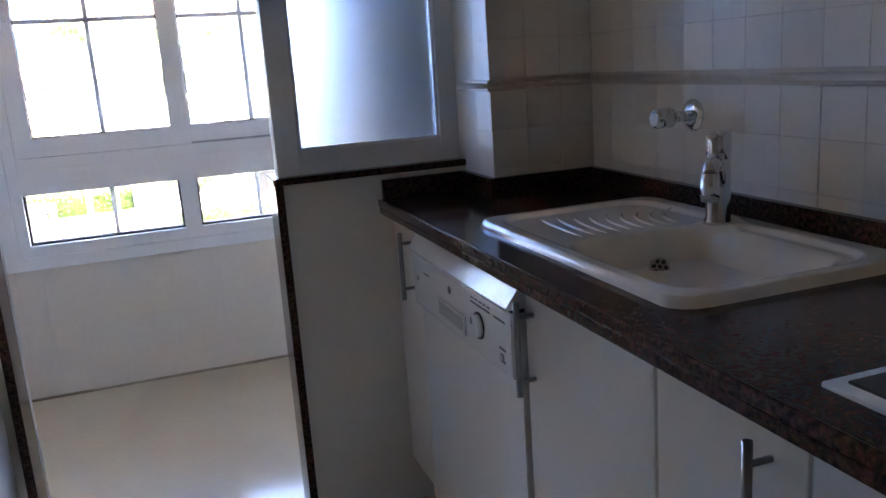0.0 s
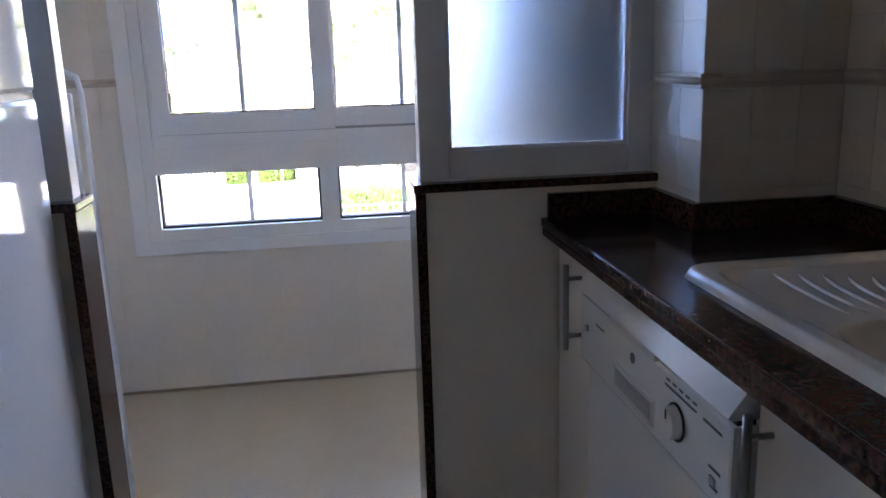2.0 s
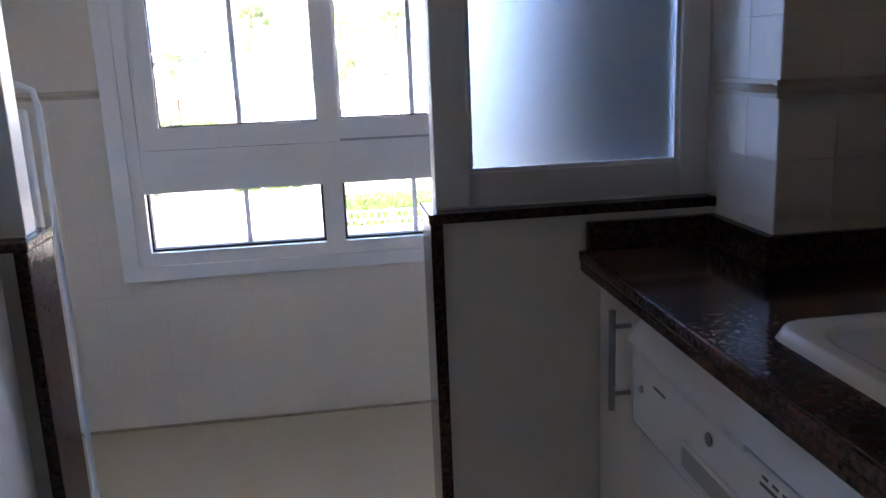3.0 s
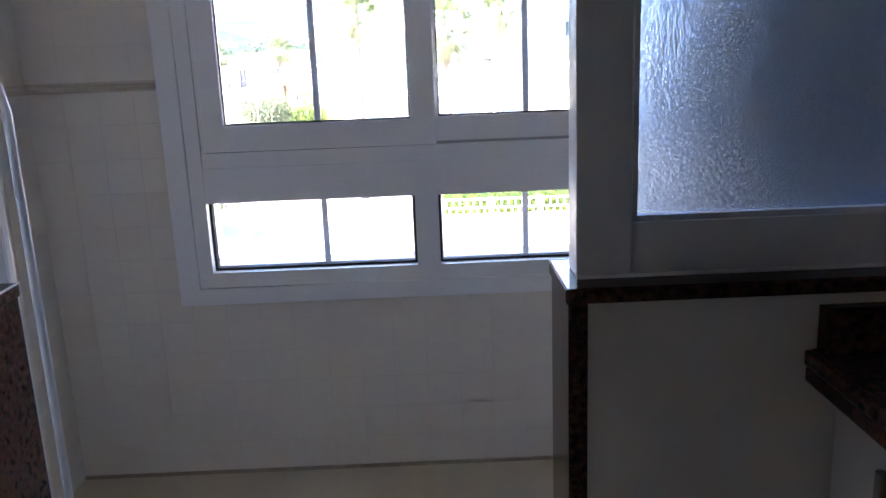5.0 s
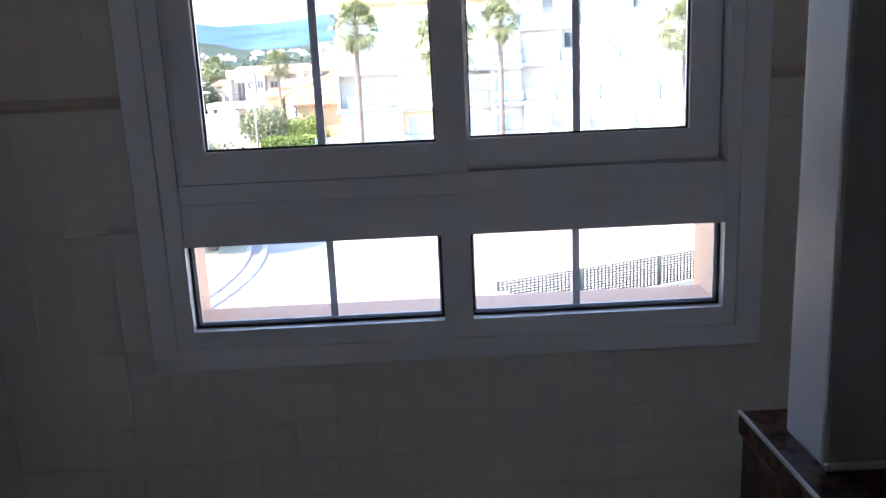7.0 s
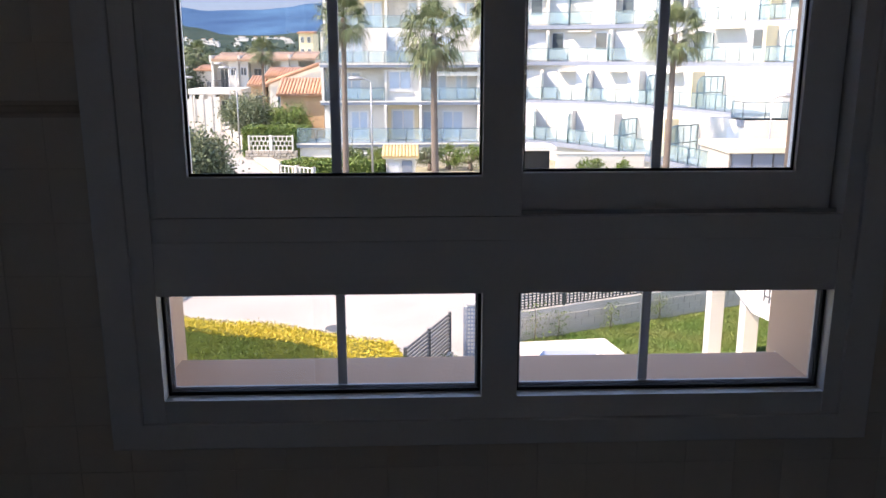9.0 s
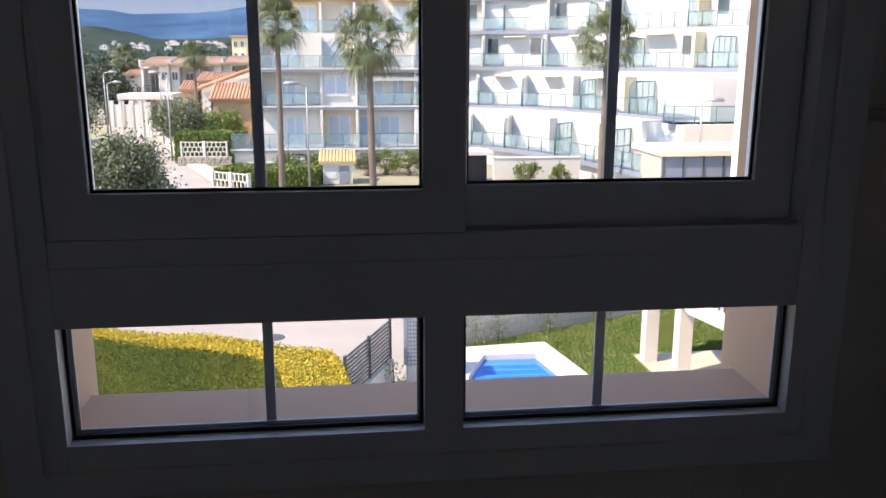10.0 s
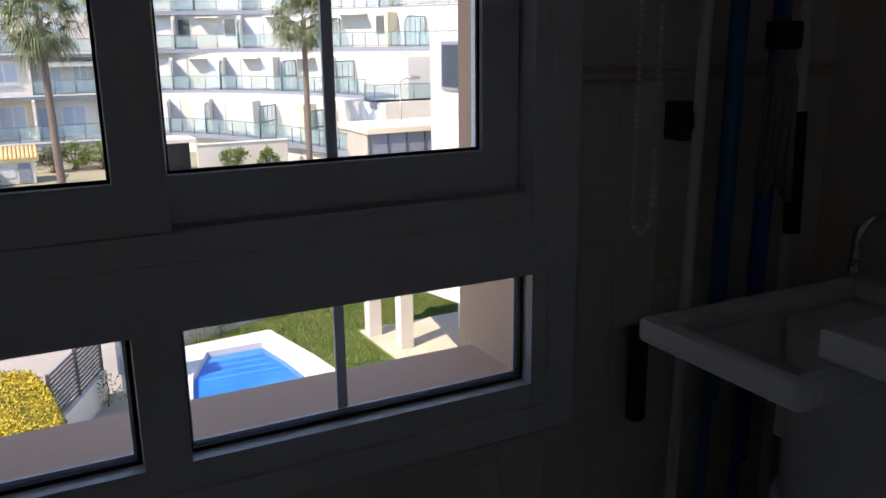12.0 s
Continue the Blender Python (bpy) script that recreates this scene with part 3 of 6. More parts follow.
    part("button", tubes(([(f, y1 - 0.05, 0.745), (f - 0.004, y1 - 0.05, 0.745)], 0.006), sides=16), M_BAR, panel)
    return d


dishwasher(-2.268, -1.672)


def oven(y0, y1):
    o = thing("oven", (0.77, (y0 + y1) / 2, 0.0), "white built-in oven with black glass door under the hob", "oven", "kitchen base units")
    part("body", boxes((DOOR_X + 0.012, 1.0, y0, y1 - 0.002, 0.1, 0.85)), M_ENAMEL, o)
    part("front", boxes((DOOR_X - 0.006, DOOR_X + 0.012, y0 + 0.003, y1 - 0.006, 0.14, 0.853), bevel=0.004), M_ENAMEL, o)
    part("glass", boxes((DOOR_X - 0.009, DOOR_X - 0.006, y0 + 0.06, y1 - 0.075, 0.25, 0.82)), M_BLACKGLASS, o, "black oven glass")
    part("plinth", boxes((0.57, 0.585, y0, y1, 0.0, 0.1)), M_CABINET, o)


oven(-3.552, -2.953)
base_cabinet(-4.2, -3.556, "white lacquered base unit past the oven", -3.6)


def worktop():
    w = thing("worktop", (0.75, -2.8, 0.86), "polished brown granite worktop with moulded edge and upstand", "worktop")
    zt, zb, xf = 0.9, 0.866, 0.483
    sx0, sx1, sy0, sy1 = 0.585, 0.985, -2.64, -1.95
    slab = boxes((xf, 0.733, -1.642, PF - 0.001, zb, zt), (xf, FX1, sy1, -1.642, zb, zt), (xf, sx0, sy0, sy1, zb, zt), (sx1, FX1, sy0, sy1, zb, zt), (xf, FX1, -4.2, sy0, zb, zt))
    bmesh.ops.remove_doubles(slab, verts=slab.verts[:], dist=0.0001)
    part("slab", slab, M_GRANITE, w)
    part("edge_moulding", boxes((xf - 0.009, xf + 0.001, -4.2, PF - 0.001, 0.881, 0.9005), bevel=0.0045), M_GRANITE, w, "upper rounded granite edge")
    part("edge_moulding", boxes((xf - 0.006, xf + 0.001, -4.2, PF - 0.001, 0.862, 0.8795), bevel=0.003), M_GRANITE, w, "lower granite edge strip")
    for r in ((0.488, 0.713, PF - 0.02, PF - 0.001), (0.713, 0.732, -1.661, PF - 0.001), (0.732, FX1 - 0.02, -1.661, -1.643), (FX1 - 0.02, FX1 - 0.001, -4.2, -1.643)):
        part("upstand", boxes((*r, zt, 0.953), bevel=0.002), M_GRANITE, w)


worktop()


def kitchen_sink():
    """One-piece ceramic sink: rolled rim, bowl, and a drainer with curved ridges."""
    x0, x1, y0, y1 = 0.556, 1.005, -2.664, -1.925
    nx, ny = 84, 132
    bm = bmesh.new()

    def sd(px, py, ax, bx, ay, by, r):
        qx, qy = abs(px - (ax + bx) / 2) - (bx - ax) / 2 + r, abs(py - (ay + by) / 2) - (by - ay) / 2 + r
        return math.hypot(max(qx, 0), max(qy, 0)) + min(max(qx, qy), 0) - r

    def ease(t):
        t = max(0.0, min(1.0, t))
        return t * t * (3 - 2 * t)

    def height(px, py):
        edge = -sd(px, py, x0, x1, y0, y1, 0.05)
        z = 0.899 + 0.016 * ease(edge / 0.012) if edge > 0 else 0.893
        inner = -sd(px, py, x0 + 0.035, x1 - 0.045, y0 + 0.035, y1 - 0.03, 0.07)
        z -= 0.008 * ease(inner / 0.014)
        bowl = -sd(px, py, x0 + 0.046, x1 - 0.075, y0 + 0.052, -2.225, 0.065)
        z -= 0.165 * ease(bowl / 0.11)
        # flat seat of the tap
        seat = math.hypot(px - 0.93, py + 2.27)
        z += 0.007 * ease((0.055 - seat) / 0.02) * (1 if bowl < 0.0 else 0)
        return z

    grid = [[bm.verts.new((x0 + (x1 - x0) * i / nx, y0 + (y1 - y0) * j / ny, height(x0 + (x1 - x0) * i / nx, y0 + (y1 - y0) * j / ny))) for i in range(nx + 1)] for j in range(ny + 1)]
    for j in range(ny):
        for i in range(nx):
            bm.faces.new((grid[j][i], grid[j][i + 1], grid[j + 1][i + 1], grid[j + 1][i])).smooth = True
    s = thing("kitchen_sink", (0.78, -2.3, 0.89), "cream ceramic inset sink with ridged drainer and single bowl", "sink")
    part("basin", bm, M_CERAMIC, s, smooth=True)
    for k in range(9):
        x = 0.672 + 0.027 * k
        pts = []
        for j in range(9):
            f = j / 8
            px, py = x + (0.012 + 0.007 * k) * (1 - f) ** 3, -2.0 - 0.01 * k - (0.2 - 0.01 * k) * f
            pts.append((px, py, height(px, py) - 0.0005))
        part("drainer_ridge", tubes((pts, [0.001, 0.003] + [0.0042] * 5 + [0.003, 0.001]), sides=8), M_CERAMIC, s)
    c, n = Vector((0.775, -2.302, 0.853)), Vector((-0.45, -0.78, 0.43)).normalized()
    u = n.orthogonal().normalized()
    v = n.cross(u)
    d = part("overflow_strainer", tubes(([tuple(c - n * 0.02), tuple(c + n * 0.006), tuple(c + n * 0.008)], [0.0195, 0.0195, 0.017]), sides=28), M_CHROME, s, "chrome strainer with dark holes")
    for k in range(7):
        t = 2 * math.pi * k / 6
        q = c + n * 0.008 + (u * math.cos(t) + v * math.sin(t)) * (0.0 if k == 6 else 0.0108)
        part("hole", tubes(([tuple(q - n * 0.001), tuple(q + n * 0.0008)], 0.0043), sides=12), M_DARK, d)
    return s


kitchen_sink()


def sink_tap():
    t = thing("sink_tap", (0.928, -2.27, 0.913), "chrome single-lever mixer tap on the sink", "tap")
    x, y = 0.928, -2.27
    part("body", tubes(([(x, y, 0.912), (x, y, 0.918), (x, y, 0.925), (x, y, 1.0), (x, y, 1.035)], [0.027, 0.027, 0.0235, 0.023, 0.022]), sides=24), M_CHROME, t)
    part("cartridge_head", tubes(([(x, y, 1.037), (x, y, 1.05), (x, y, 1.082), (x, y, 1.088)], [0.0225, 0.0235, 0.0235, 0.021]), sides=24), M_CHROME, t)
    part("lever", tubes(([(x, y, 1.078), (x - 0.03, y - 0.022, 1.084), (x - 0.052, y - 0.04, 1.083)], [0.009, 0.006, 0.005]), sides=12), M_CHROME, t)
    sp = part("spout", tubes(([(x, y, 0.985), (x - 0.03, y - 0.03, 1.028), (x - 0.06, y - 0.06, 1.036), (x - 0.078, y - 0.078, 1.02)], [0.017, 0.0155, 0.0145, 0.0145]), sides=18), M_CHROME, t)
    part("nozzle", tubes(([(x - 0.078, y - 0.078, 1.025), (x - 0.08, y - 0.08, 0.985), (x - 0.08, y - 0.08, 0.975)], [0.016, 0.017, 0.015]), sides=18), M_CHROME, sp)


sink_tap()


def wall_valve():
    v = thing("wall_valve", (1.02, -2.07, 1.1), "chrome stop valve with round rose on the tiled wall", "valve")
    y, z = -2.075, 1.103
    part("rose", tubes(([(1.017, y, z), (1.012, y, z), (1.006, y, z)], [0.034, 0.034, 0.02]), sides=28), M_CHROME, v)
    part("stem", tubes(([(1.008, y, z), (0.955, y, z)], [0.011, 0.012]), sides=16), M_CHROME, v)
    bm = bmesh.new()
    tube(bm, [(0.962, y, z), (0.958, y, z), (0.922, y, z), (0.917, y, z)], [0.015, 0.0215, 0.0205, 0.016], 14)
    part("knob", bm, M_CHROME, v, "ribbed chrome knob")


wall_valve()


def hob():
    h = thing("hob", (0.8, -3.25, 0.9), "black glass hob with pale metal frame set in the worktop", "hob")
    part("frame", boxes((0.538, 0.985, -3.54, -2.935, 0.899, 0.906), bevel=0.002), M_PVC, h)
    part("glass", boxes((0.556, 0.97, -3.525, -2.952, 0.905, 0.909), bevel=0.001), M_BLACKGLASS, h)


hob()


def fridge():
    f = thing("fridge", (-0.78, -1.79, 0.0), "tall glossy white fridge-freezer beside the half wall", "fridge")
    y0, y1, xf = -2.09, -1.465, -0.498
    part("cabinet", boxes((-1.03, xf - 0.06, y0 + 0.004, y1 - 0.004, 0.03, 1.84), bevel=0.006), M_GLOSS, f)
    part("lower_door", boxes((xf - 0.057, xf, y0, y1, 0.1, 1.189), bevel=0.009), M_GLOSS, f)
    part("upper_door", boxes((xf - 0.057, xf, y0, y1, 1.201, 1.84), bevel=0.009), M_GLOSS, f)
    part("door_gap", boxes((xf - 0.056, xf - 0.004, y0 + 0.006, y1 - 0.006, 1.186, 1.204)), M_DARK, f, "dark gap between the doors")
    part("base", boxes((-1.0, xf - 0.04, y0 + 0.01, y1 - 0.01, 0.0, 0.1)), M_DARK, f)


fridge()


# ---- gallery ----
def ironing_board():
    b = thing("ironing_board", (-0.65, -1.23, 0.0), "folded white ironing board standing behind the half wall", "ironing board")
    x0, x1, y0, y1 = -0.8, -0.477, -1.285, -1.262
    part("board", boxes((x0, x1 - 0.012, y0, y1, 0.02, 1.19), bevel=0.006), M_PVC, b)
    rim = [(x1, -1.245, 0.0), (x1, -1.245, 1.19), (x1 - 0.006, -1.245, 1.222), (x1 - 0.03, -1.245, 1.234), (x0 + 0.03, -1.245, 1.234), (x0, -1.245, 1.2), (x0, -1.245, 0.0)]
    part("rim", tubes((rim, 0.006), sides=12), M_PVC, b, "white tubular rim")
    lev = part("lever", boxes((-0.518, -0.5, -1.312, -1.29, 1.11, 1.2), (-0.512, -0.504, -1.325, -1.3, 1.09, 1.13), bevel=0.003), M_PVC, b, "white release lever")
    part("lever_pivot", tubes(([(-0.509, -1.322, 1.17), (-0.509, -1.312, 1.17)], 0.008), sides=12), M_STEEL, lev)
    part("wire", tubes(([(-0.51, -1.315, 1.1), (-0.502, -1.315, 1.06), (-0.49, -1.312, 1.0), (-0.488, -1.3, 0.9), (-0.485, -1.29, 0.5)], 0.0025), sides=6), M_CHAIN, b, "thin white cable")


ironing_board()


def laundry_sink():
    s = thing("laundry_sink", (1.09, -0.33, 0.0), "white porcelain laundry sink with apron and washboard lid", "laundry sink")
    x0, x1, y0, y1, zt = 0.787, 1.385, -0.48, -0.15, 0.793
    bm = bmesh.new()
    box(bm, x0, x0 + 0.04, y0, y1, zt - 0.045, zt, 0.015)
    box(bm, x0 + 0.03, x1, y0, y0 + 0.04, zt - 0.045, zt, 0.015)
    box(bm, x0 + 0.03, x1, y1 - 0.035, y1, zt - 0.045, zt, 0.015)
    box(bm, x1 - 0.1, x1, y0, y1, zt - 0.045, zt, 0.015)
    part("rim", bm, M_PORCELAIN, s)
    bm = bmesh.new()
    top = [(x0 + 0.035, y0 + 0.03), (x1 - 0.09, y0 + 0.03), (x1 - 0.09, y1 - 0.03), (x0 + 0.035, y1 - 0.03)]
    low = [(x0 + 0.27, y0 + 0.1), (x1 - 0.1, y0 + 0.1), (x1 - 0.1, y1 - 0.07), (x0 + 0.27, y1 - 0.07)]
    rings = [[bm.verts.new((px, py, z)) for px, py in ring] for ring, z in ((top, zt - 0.03), (top, zt - 0.043), (low, zt - 0.1), (low, zt - 0.25))]
    for a, b in zip(rings, rings[1:]):
        for k in range(4):
            bm.faces.new((a[k], a[(k + 1) % 4], b[(k + 1) % 4], b[k]))
    bm.faces.new(rings[-1])
    part("bowl", bm, M_PORCELAIN, s)
    bm = bmesh.new()
    tube(bm, [(1.2, -0.345, 0.4), (1.2, -0.345, 0.43), (1.2, -0.345, 0.58), (1.2, -0.345, 0.75)], [0.15, 0.17, 0.178, 0.183], 36)
    part("pedestal", bm, M_PORCELAIN, s, "rounded white pedestal body")
    part("pedestal_foot", tubes(([(1.2, -0.345, 0.0), (1.2, -0.345, 0.4)], [0.15, 0.14]), ([(1.2, -0.345, 0.395), (1.2, -0.345, 0.408), (1.2, -0.345, 0.42)], [0.176, 0.186, 0.18]), sides=36), M_PORCELAIN, s)
    part("washboard_lid", boxes((0.862, 1.385, -0.9, -0.44, 0.806, 0.85), bevel=0.006), M_PORCELAIN, s, "thick white board laid over the sink")
    part("board_leg", boxes((0.92, 0.95, -0.88, -0.85, 0.0, 0.806), (1.34, 1.37, -0.88, -0.85, 0.0, 0.806)), M_PORCELAIN, s)
    return s


laundry_sink()


def laundry_tap():
    t = thing("laundry_tap", (1.32, -0.17, 0.79), "chrome swan-neck tap at the laundry sink", "tap")
    pts = [(1.32, -0.168, 0.79), (1.32, -0.168, 0.86)]
    for k in range(9):
        a = math.pi * k / 8
        pts.append((1.36 - 0.04 * math.cos(a) - 0.0, -0.168 - 0.004 * k, 0.87 + 0.04 * math.sin(a)))
    pts = [(x - 0.02, y, z) for x, y, z in pts]
    part("neck", tubes((pts, 0.009), sides=14), M_CHROME, t)
    part("collar", tubes(([(1.3, -0.168, 0.793), (1.3, -0.168, 0.806), (1.3, -0.168, 0.826)], [0.016, 0.014, 0.011]), sides=18), M_CHROME, t)


laundry_tap()


def blind_chain():
    c = thing("blind_chain", (0.865, -0.06, 0.9), "white beaded blind chain hanging beside the window", "blind chain")
    bm = bmesh.new()
    path = [(0.843 - 0.0, -0.06, 1.75 - 0.0115 * k) for k in range(70)]
    path += [(0.864 - 0.0215 * math.cos(math.pi * k / 8), -0.06, 0.955 - 0.05 * math.sin(math.pi * k / 8)) for k in range(9)]
    path += [(0.886, -0.06, 0.96 + 0.0115 * k) for k in range(69)]
    bmesh.ops.create_icosphere(bm, subdivisions=1, radius=0.0052)
    bead = bpy.data.meshes.new("bead")
    bm.to_mesh(bead)
    bm.free()
    bead.materials.append(M_CHAIN)
    for p in path:
        o = new("bead", bead)
        o.parent = c
        o.location = Vector(p) - origin_of(c)
    part("cord", tubes(([p for p in path[::4]], 0.0008), sides=5), M_CHAIN, c)


blind_chain()


def broom(name, label, x, y, pole_mat, z_top, z_grip, grip_mat, z_foot, foot_mat, lean=0.0, category="broom"):
    """A long-handled tool stood against the wall: pole, grip sleeve, head at the foot."""
    b = thing(name, (x, y, 0.0), label, category, "cleaning tools in the corner")
    part("pole", tubes(([(x, y, 0.12), (x + lean, y + 0.02, z_top)], 0.011), sides=12), pole_mat, b)
    if grip_mat:
        lo, hi = z_grip
        part("grip", tubes(([(x + lean * lo / z_top, y, lo), (x + lean * hi / z_top, y + 0.012, hi)], 0.017), sides=14), grip_mat, b)
    part("head", boxes((x - 0.13, x + 0.05, y - 0.025, y + 0.02, z_foot[0], z_foot[1]), bevel=0.008), foot_mat, b)
    return b


broom("broom", "white-handled broom with black bristle head", 0.955, -0.075, M_CHAIN, 1.55, None, None, (0.0, 0.12), M_DARK, 0.04)
holder = thing("tool_clip", (0.975, -0.02, 1.06), "black plastic clip holding a broom pole to the wall", "clip")
part("clip_body", boxes((0.956, 0.997, -0.05, 0.0, 1.062, 1.132), bevel=0.006), M_DARK, holder)
part("clip_jaw", boxes((0.966, 0.97, -0.064, -0.05, 1.085, 1.115), (0.98, 0.984, -0.064, -0.05, 1.085, 1.115)), M_DARK, holder)
dust = thing("dustpan", (0.895, -0.045, 0.5), "black dustpan hanging below the sink's edge", "dustpan")
part("pan_handle", boxes((0.878, 0.908, -0.05, -0.02, 0.53, 0.72), bevel=0.008), M_DARK, dust)
part("hook", tubes(([(0.893, 0.0, 0.7), (0.893, -0.03, 0.7), (0.893, -0.035, 0.715)], 0.003), sides=8), M_STEEL, dust)
broom("mop", "teal-handled floor mop leaning in the gallery corner", 1.05, -0.06, M_TEAL, 1.6, (0.55, 1.5), M_TEAL, (0.0, 0.1), M_GREYCLOTH, 0.03, "mop")
broom("broom", "blue-handled broom leaning in the gallery corner", 1.13, -0.07, M_BLUE, 1.6, (0.4, 1.45), M_BLUE, (0.0, 0.12), M_BLUE, 0.05)
broom("broom", "white-handled squeegee with black foam grip", 1.25, -0.05, M_CHAIN, 1.6, (0.86, 1.1), M_DARK, (0.0, 0.1), M_DARK, 0.02, "squeegee")


def mop_cloth():
    m = thing("mop_cloth", (1.16, -0.09, 0.9), "grey cotton mop head hung to dry", "mop head")
    rng = random.Random(5)
    for k in range(18):
        x = 1.13 + 0.06 * rng.random()
        y = -0.1 + 0.03 * rng.random()
        part("strand", tubes(([(1.16, -0.075, 1.24), (x, y, 1.16), (x + rng.uniform(-0.012, 0.012), y, 0.94 + 0.06 * rng.random())], 0.008), sides=6), M_GREYCLOTH, m)
    part("clamp", boxes((1.135, 1.185, -0.1, -0.055, 1.22, 1.27), bevel=0.006), M_DARK, m)


mop_cloth()


# ---- outside ----
G = -5.8


def bezier(p0, p1, p2, n=14):
    return [((1 - t) ** 2 * p0[0] + 2 * t * (1 - t) * p1[0] + t * t * p2[0], (1 - t) ** 2 * p0[1] + 2 * t * (1 - t) * p1[1] + t * t * p2[1]) for t in (k / n for k in range(n + 1))]


def flat(points, z, thick=0.0):
    bm = bmesh.new()
    if thick:
        return prism(points, z - thick, z, bm)
    bm.faces.new([bm.verts.new((x, y, z)) for x, y in points])
    return bm


def ground_sheet():
    """The ground to the horizon, open where the pool is sunk into it."""
    xs, ys = (-3000, 1.6, 5.2, 3000), (-300, 11.8, 17.5, 3600)
    bm = bmesh.new()
    grid = [[bm.verts.new((x, y, G - 0.02)) for x in xs] for y in ys]
    for j in range(3):
        for i in range(3):
            if (i, j) != (1, 1):
                bm.faces.new((grid[j][i], grid[j][i + 1], grid[j + 1][i + 1], grid[j + 1][i]))
    return bm


setting("ground", ground_sheet(), M_GROUND, "dry ground reaching to the hills", "ground")
setting("road", flat([(-14, 14.6), (-0.3, 14.6), (0.2, 14.2), (1.1, 16.6), (2.6, 18.9), (12, 22.3), (30, 26), (30, 39), (7, 41.5), (-6.6, 45.2), (-7.9, 47.0), (-12.6, 60.0), (-22.2, 92.0), (-30.0, 122), (-36, 122), (-26.5, 92), (-16.6, 62), (-14, 40)], G, 0.015), M_ROAD, "pale concrete road sweeping past the gardens", "road")
setting("pavement", flat([(-7.7, 46.9), (-12.4, 60.0), (-22.0, 92.0), (-20.8, 92.2), (-11.2, 60.2), (-6.5, 47.0)], G + 0.12, 0.14), M_KERB, "raised concrete pavement along the street", "pavement")


def kerb_line(points, name, label):
    k = thing(name, (*points[0], G), label, "kerb", kind="structure")
    for (xa, ya), (xb, yb) in zip(points, points[1:]):
        n = max(1, int(math.hypot(xb - xa, yb - ya) / 1.0))
        for i in range(n):
            a = Vector((xa + (xb - xa) * i / n, ya + (yb - ya) * i / n, 0))
            b = Vector((xa + (xb - xa) * (i + 0.985) / n, ya + (yb - ya) * (i + 0.985) / n, 0))
            s = (b - a).normalized().cross(Vector((0, 0, 1))) * 0.09
            part("kerb_stone", prism([(p.x, p.y) for p in (a - s, b - s, b + s, a + s)], G - 0.02, G + 0.13), M_KERB, k)
    return k


bend = bezier((-8.2, 33.5), (-6.2, 27.0), (-8.0, 21.0), 8)
kerb_line(bend, "kerb_1", "curved concrete kerb of the side road")
kerb_line([(x + 0.62, y - 0.05) for x, y in bend], "kerb_2", "second curved kerb along the gutter")
setting("verge", flat([(x - 0.1, y) for x, y in bend] + [(-17, 21), (-17, 34)], G + 0.1, 0.12), M_GROUND, "earth verge inside the kerb", "ground")
# uneven oval of darker concrete, slightly proud of the road
patch_blob = prism([(-2.2 + (0.95 + 0.2 * math.sin(3 * t)) * math.cos(t), 23.6 + (0.6 + 0.12 * math.cos(2 * t)) * math.sin(t)) for t in (2 * math.pi * k / 26 for k in range(26))], G - 0.01, G + 0.004)
setting("road_patch", patch_blob, M_DARKCONCRETE, "darker patch on the pale road", "road patch")
cover = thing("manhole_cover", (-2.18, 19.4, G), "dark cast iron manhole cover in the road", "manhole cover")
part("rim", tubes(([(-2.18, 19.4, G - 0.01), (-2.18, 19.4, G + 0.008)], 0.36), sides=32), M_BLOCK, cover)
part("lid", tubes(([(-2.18, 19.4, G), (-2.18, 19.4, G + 0.014)], 0.3), sides=32), M_FENCE, cover)


def leaf_cloud(samples, size, rng, flatness=0.6):
    """Many small folded leaves at the given places."""
    vs, fs = [], []
    for p in samples:
        d = Vector((rng.gauss(0, 1), rng.gauss(0, 1), rng.gauss(0, flatness))).normalized()
        u = d.orthogonal().normalized()
        u = (Matrix.Rotation(rng.uniform(0, 6.28), 3, d) @ u)
        s = size * rng.uniform(0.6, 1.4)
        w = u * s * 0.38
        n = d.cross(u) * s * 0.1
        i = len(vs)
        vs += [p - d * s * 0.5, p + w + n, p + d * s * 0.5, p - w + n]
        fs += [(i, i + 1, i + 2), (i, i + 2, i + 3)]
    return vs, fs


def mesh_part(name, vs, fs, mat, parent, label="", kind=""):
    base = origin_of(parent) if parent else Vector((0, 0, 0))
    me = bpy.data.meshes.new(name)
    me.from_pydata([tuple(Vector(v) - base) for v in vs], [], fs)
    me.materials.append(mat)
    ob = new(name, me)
    ob.parent = parent
    return tagged(ob, label, kind=kind)


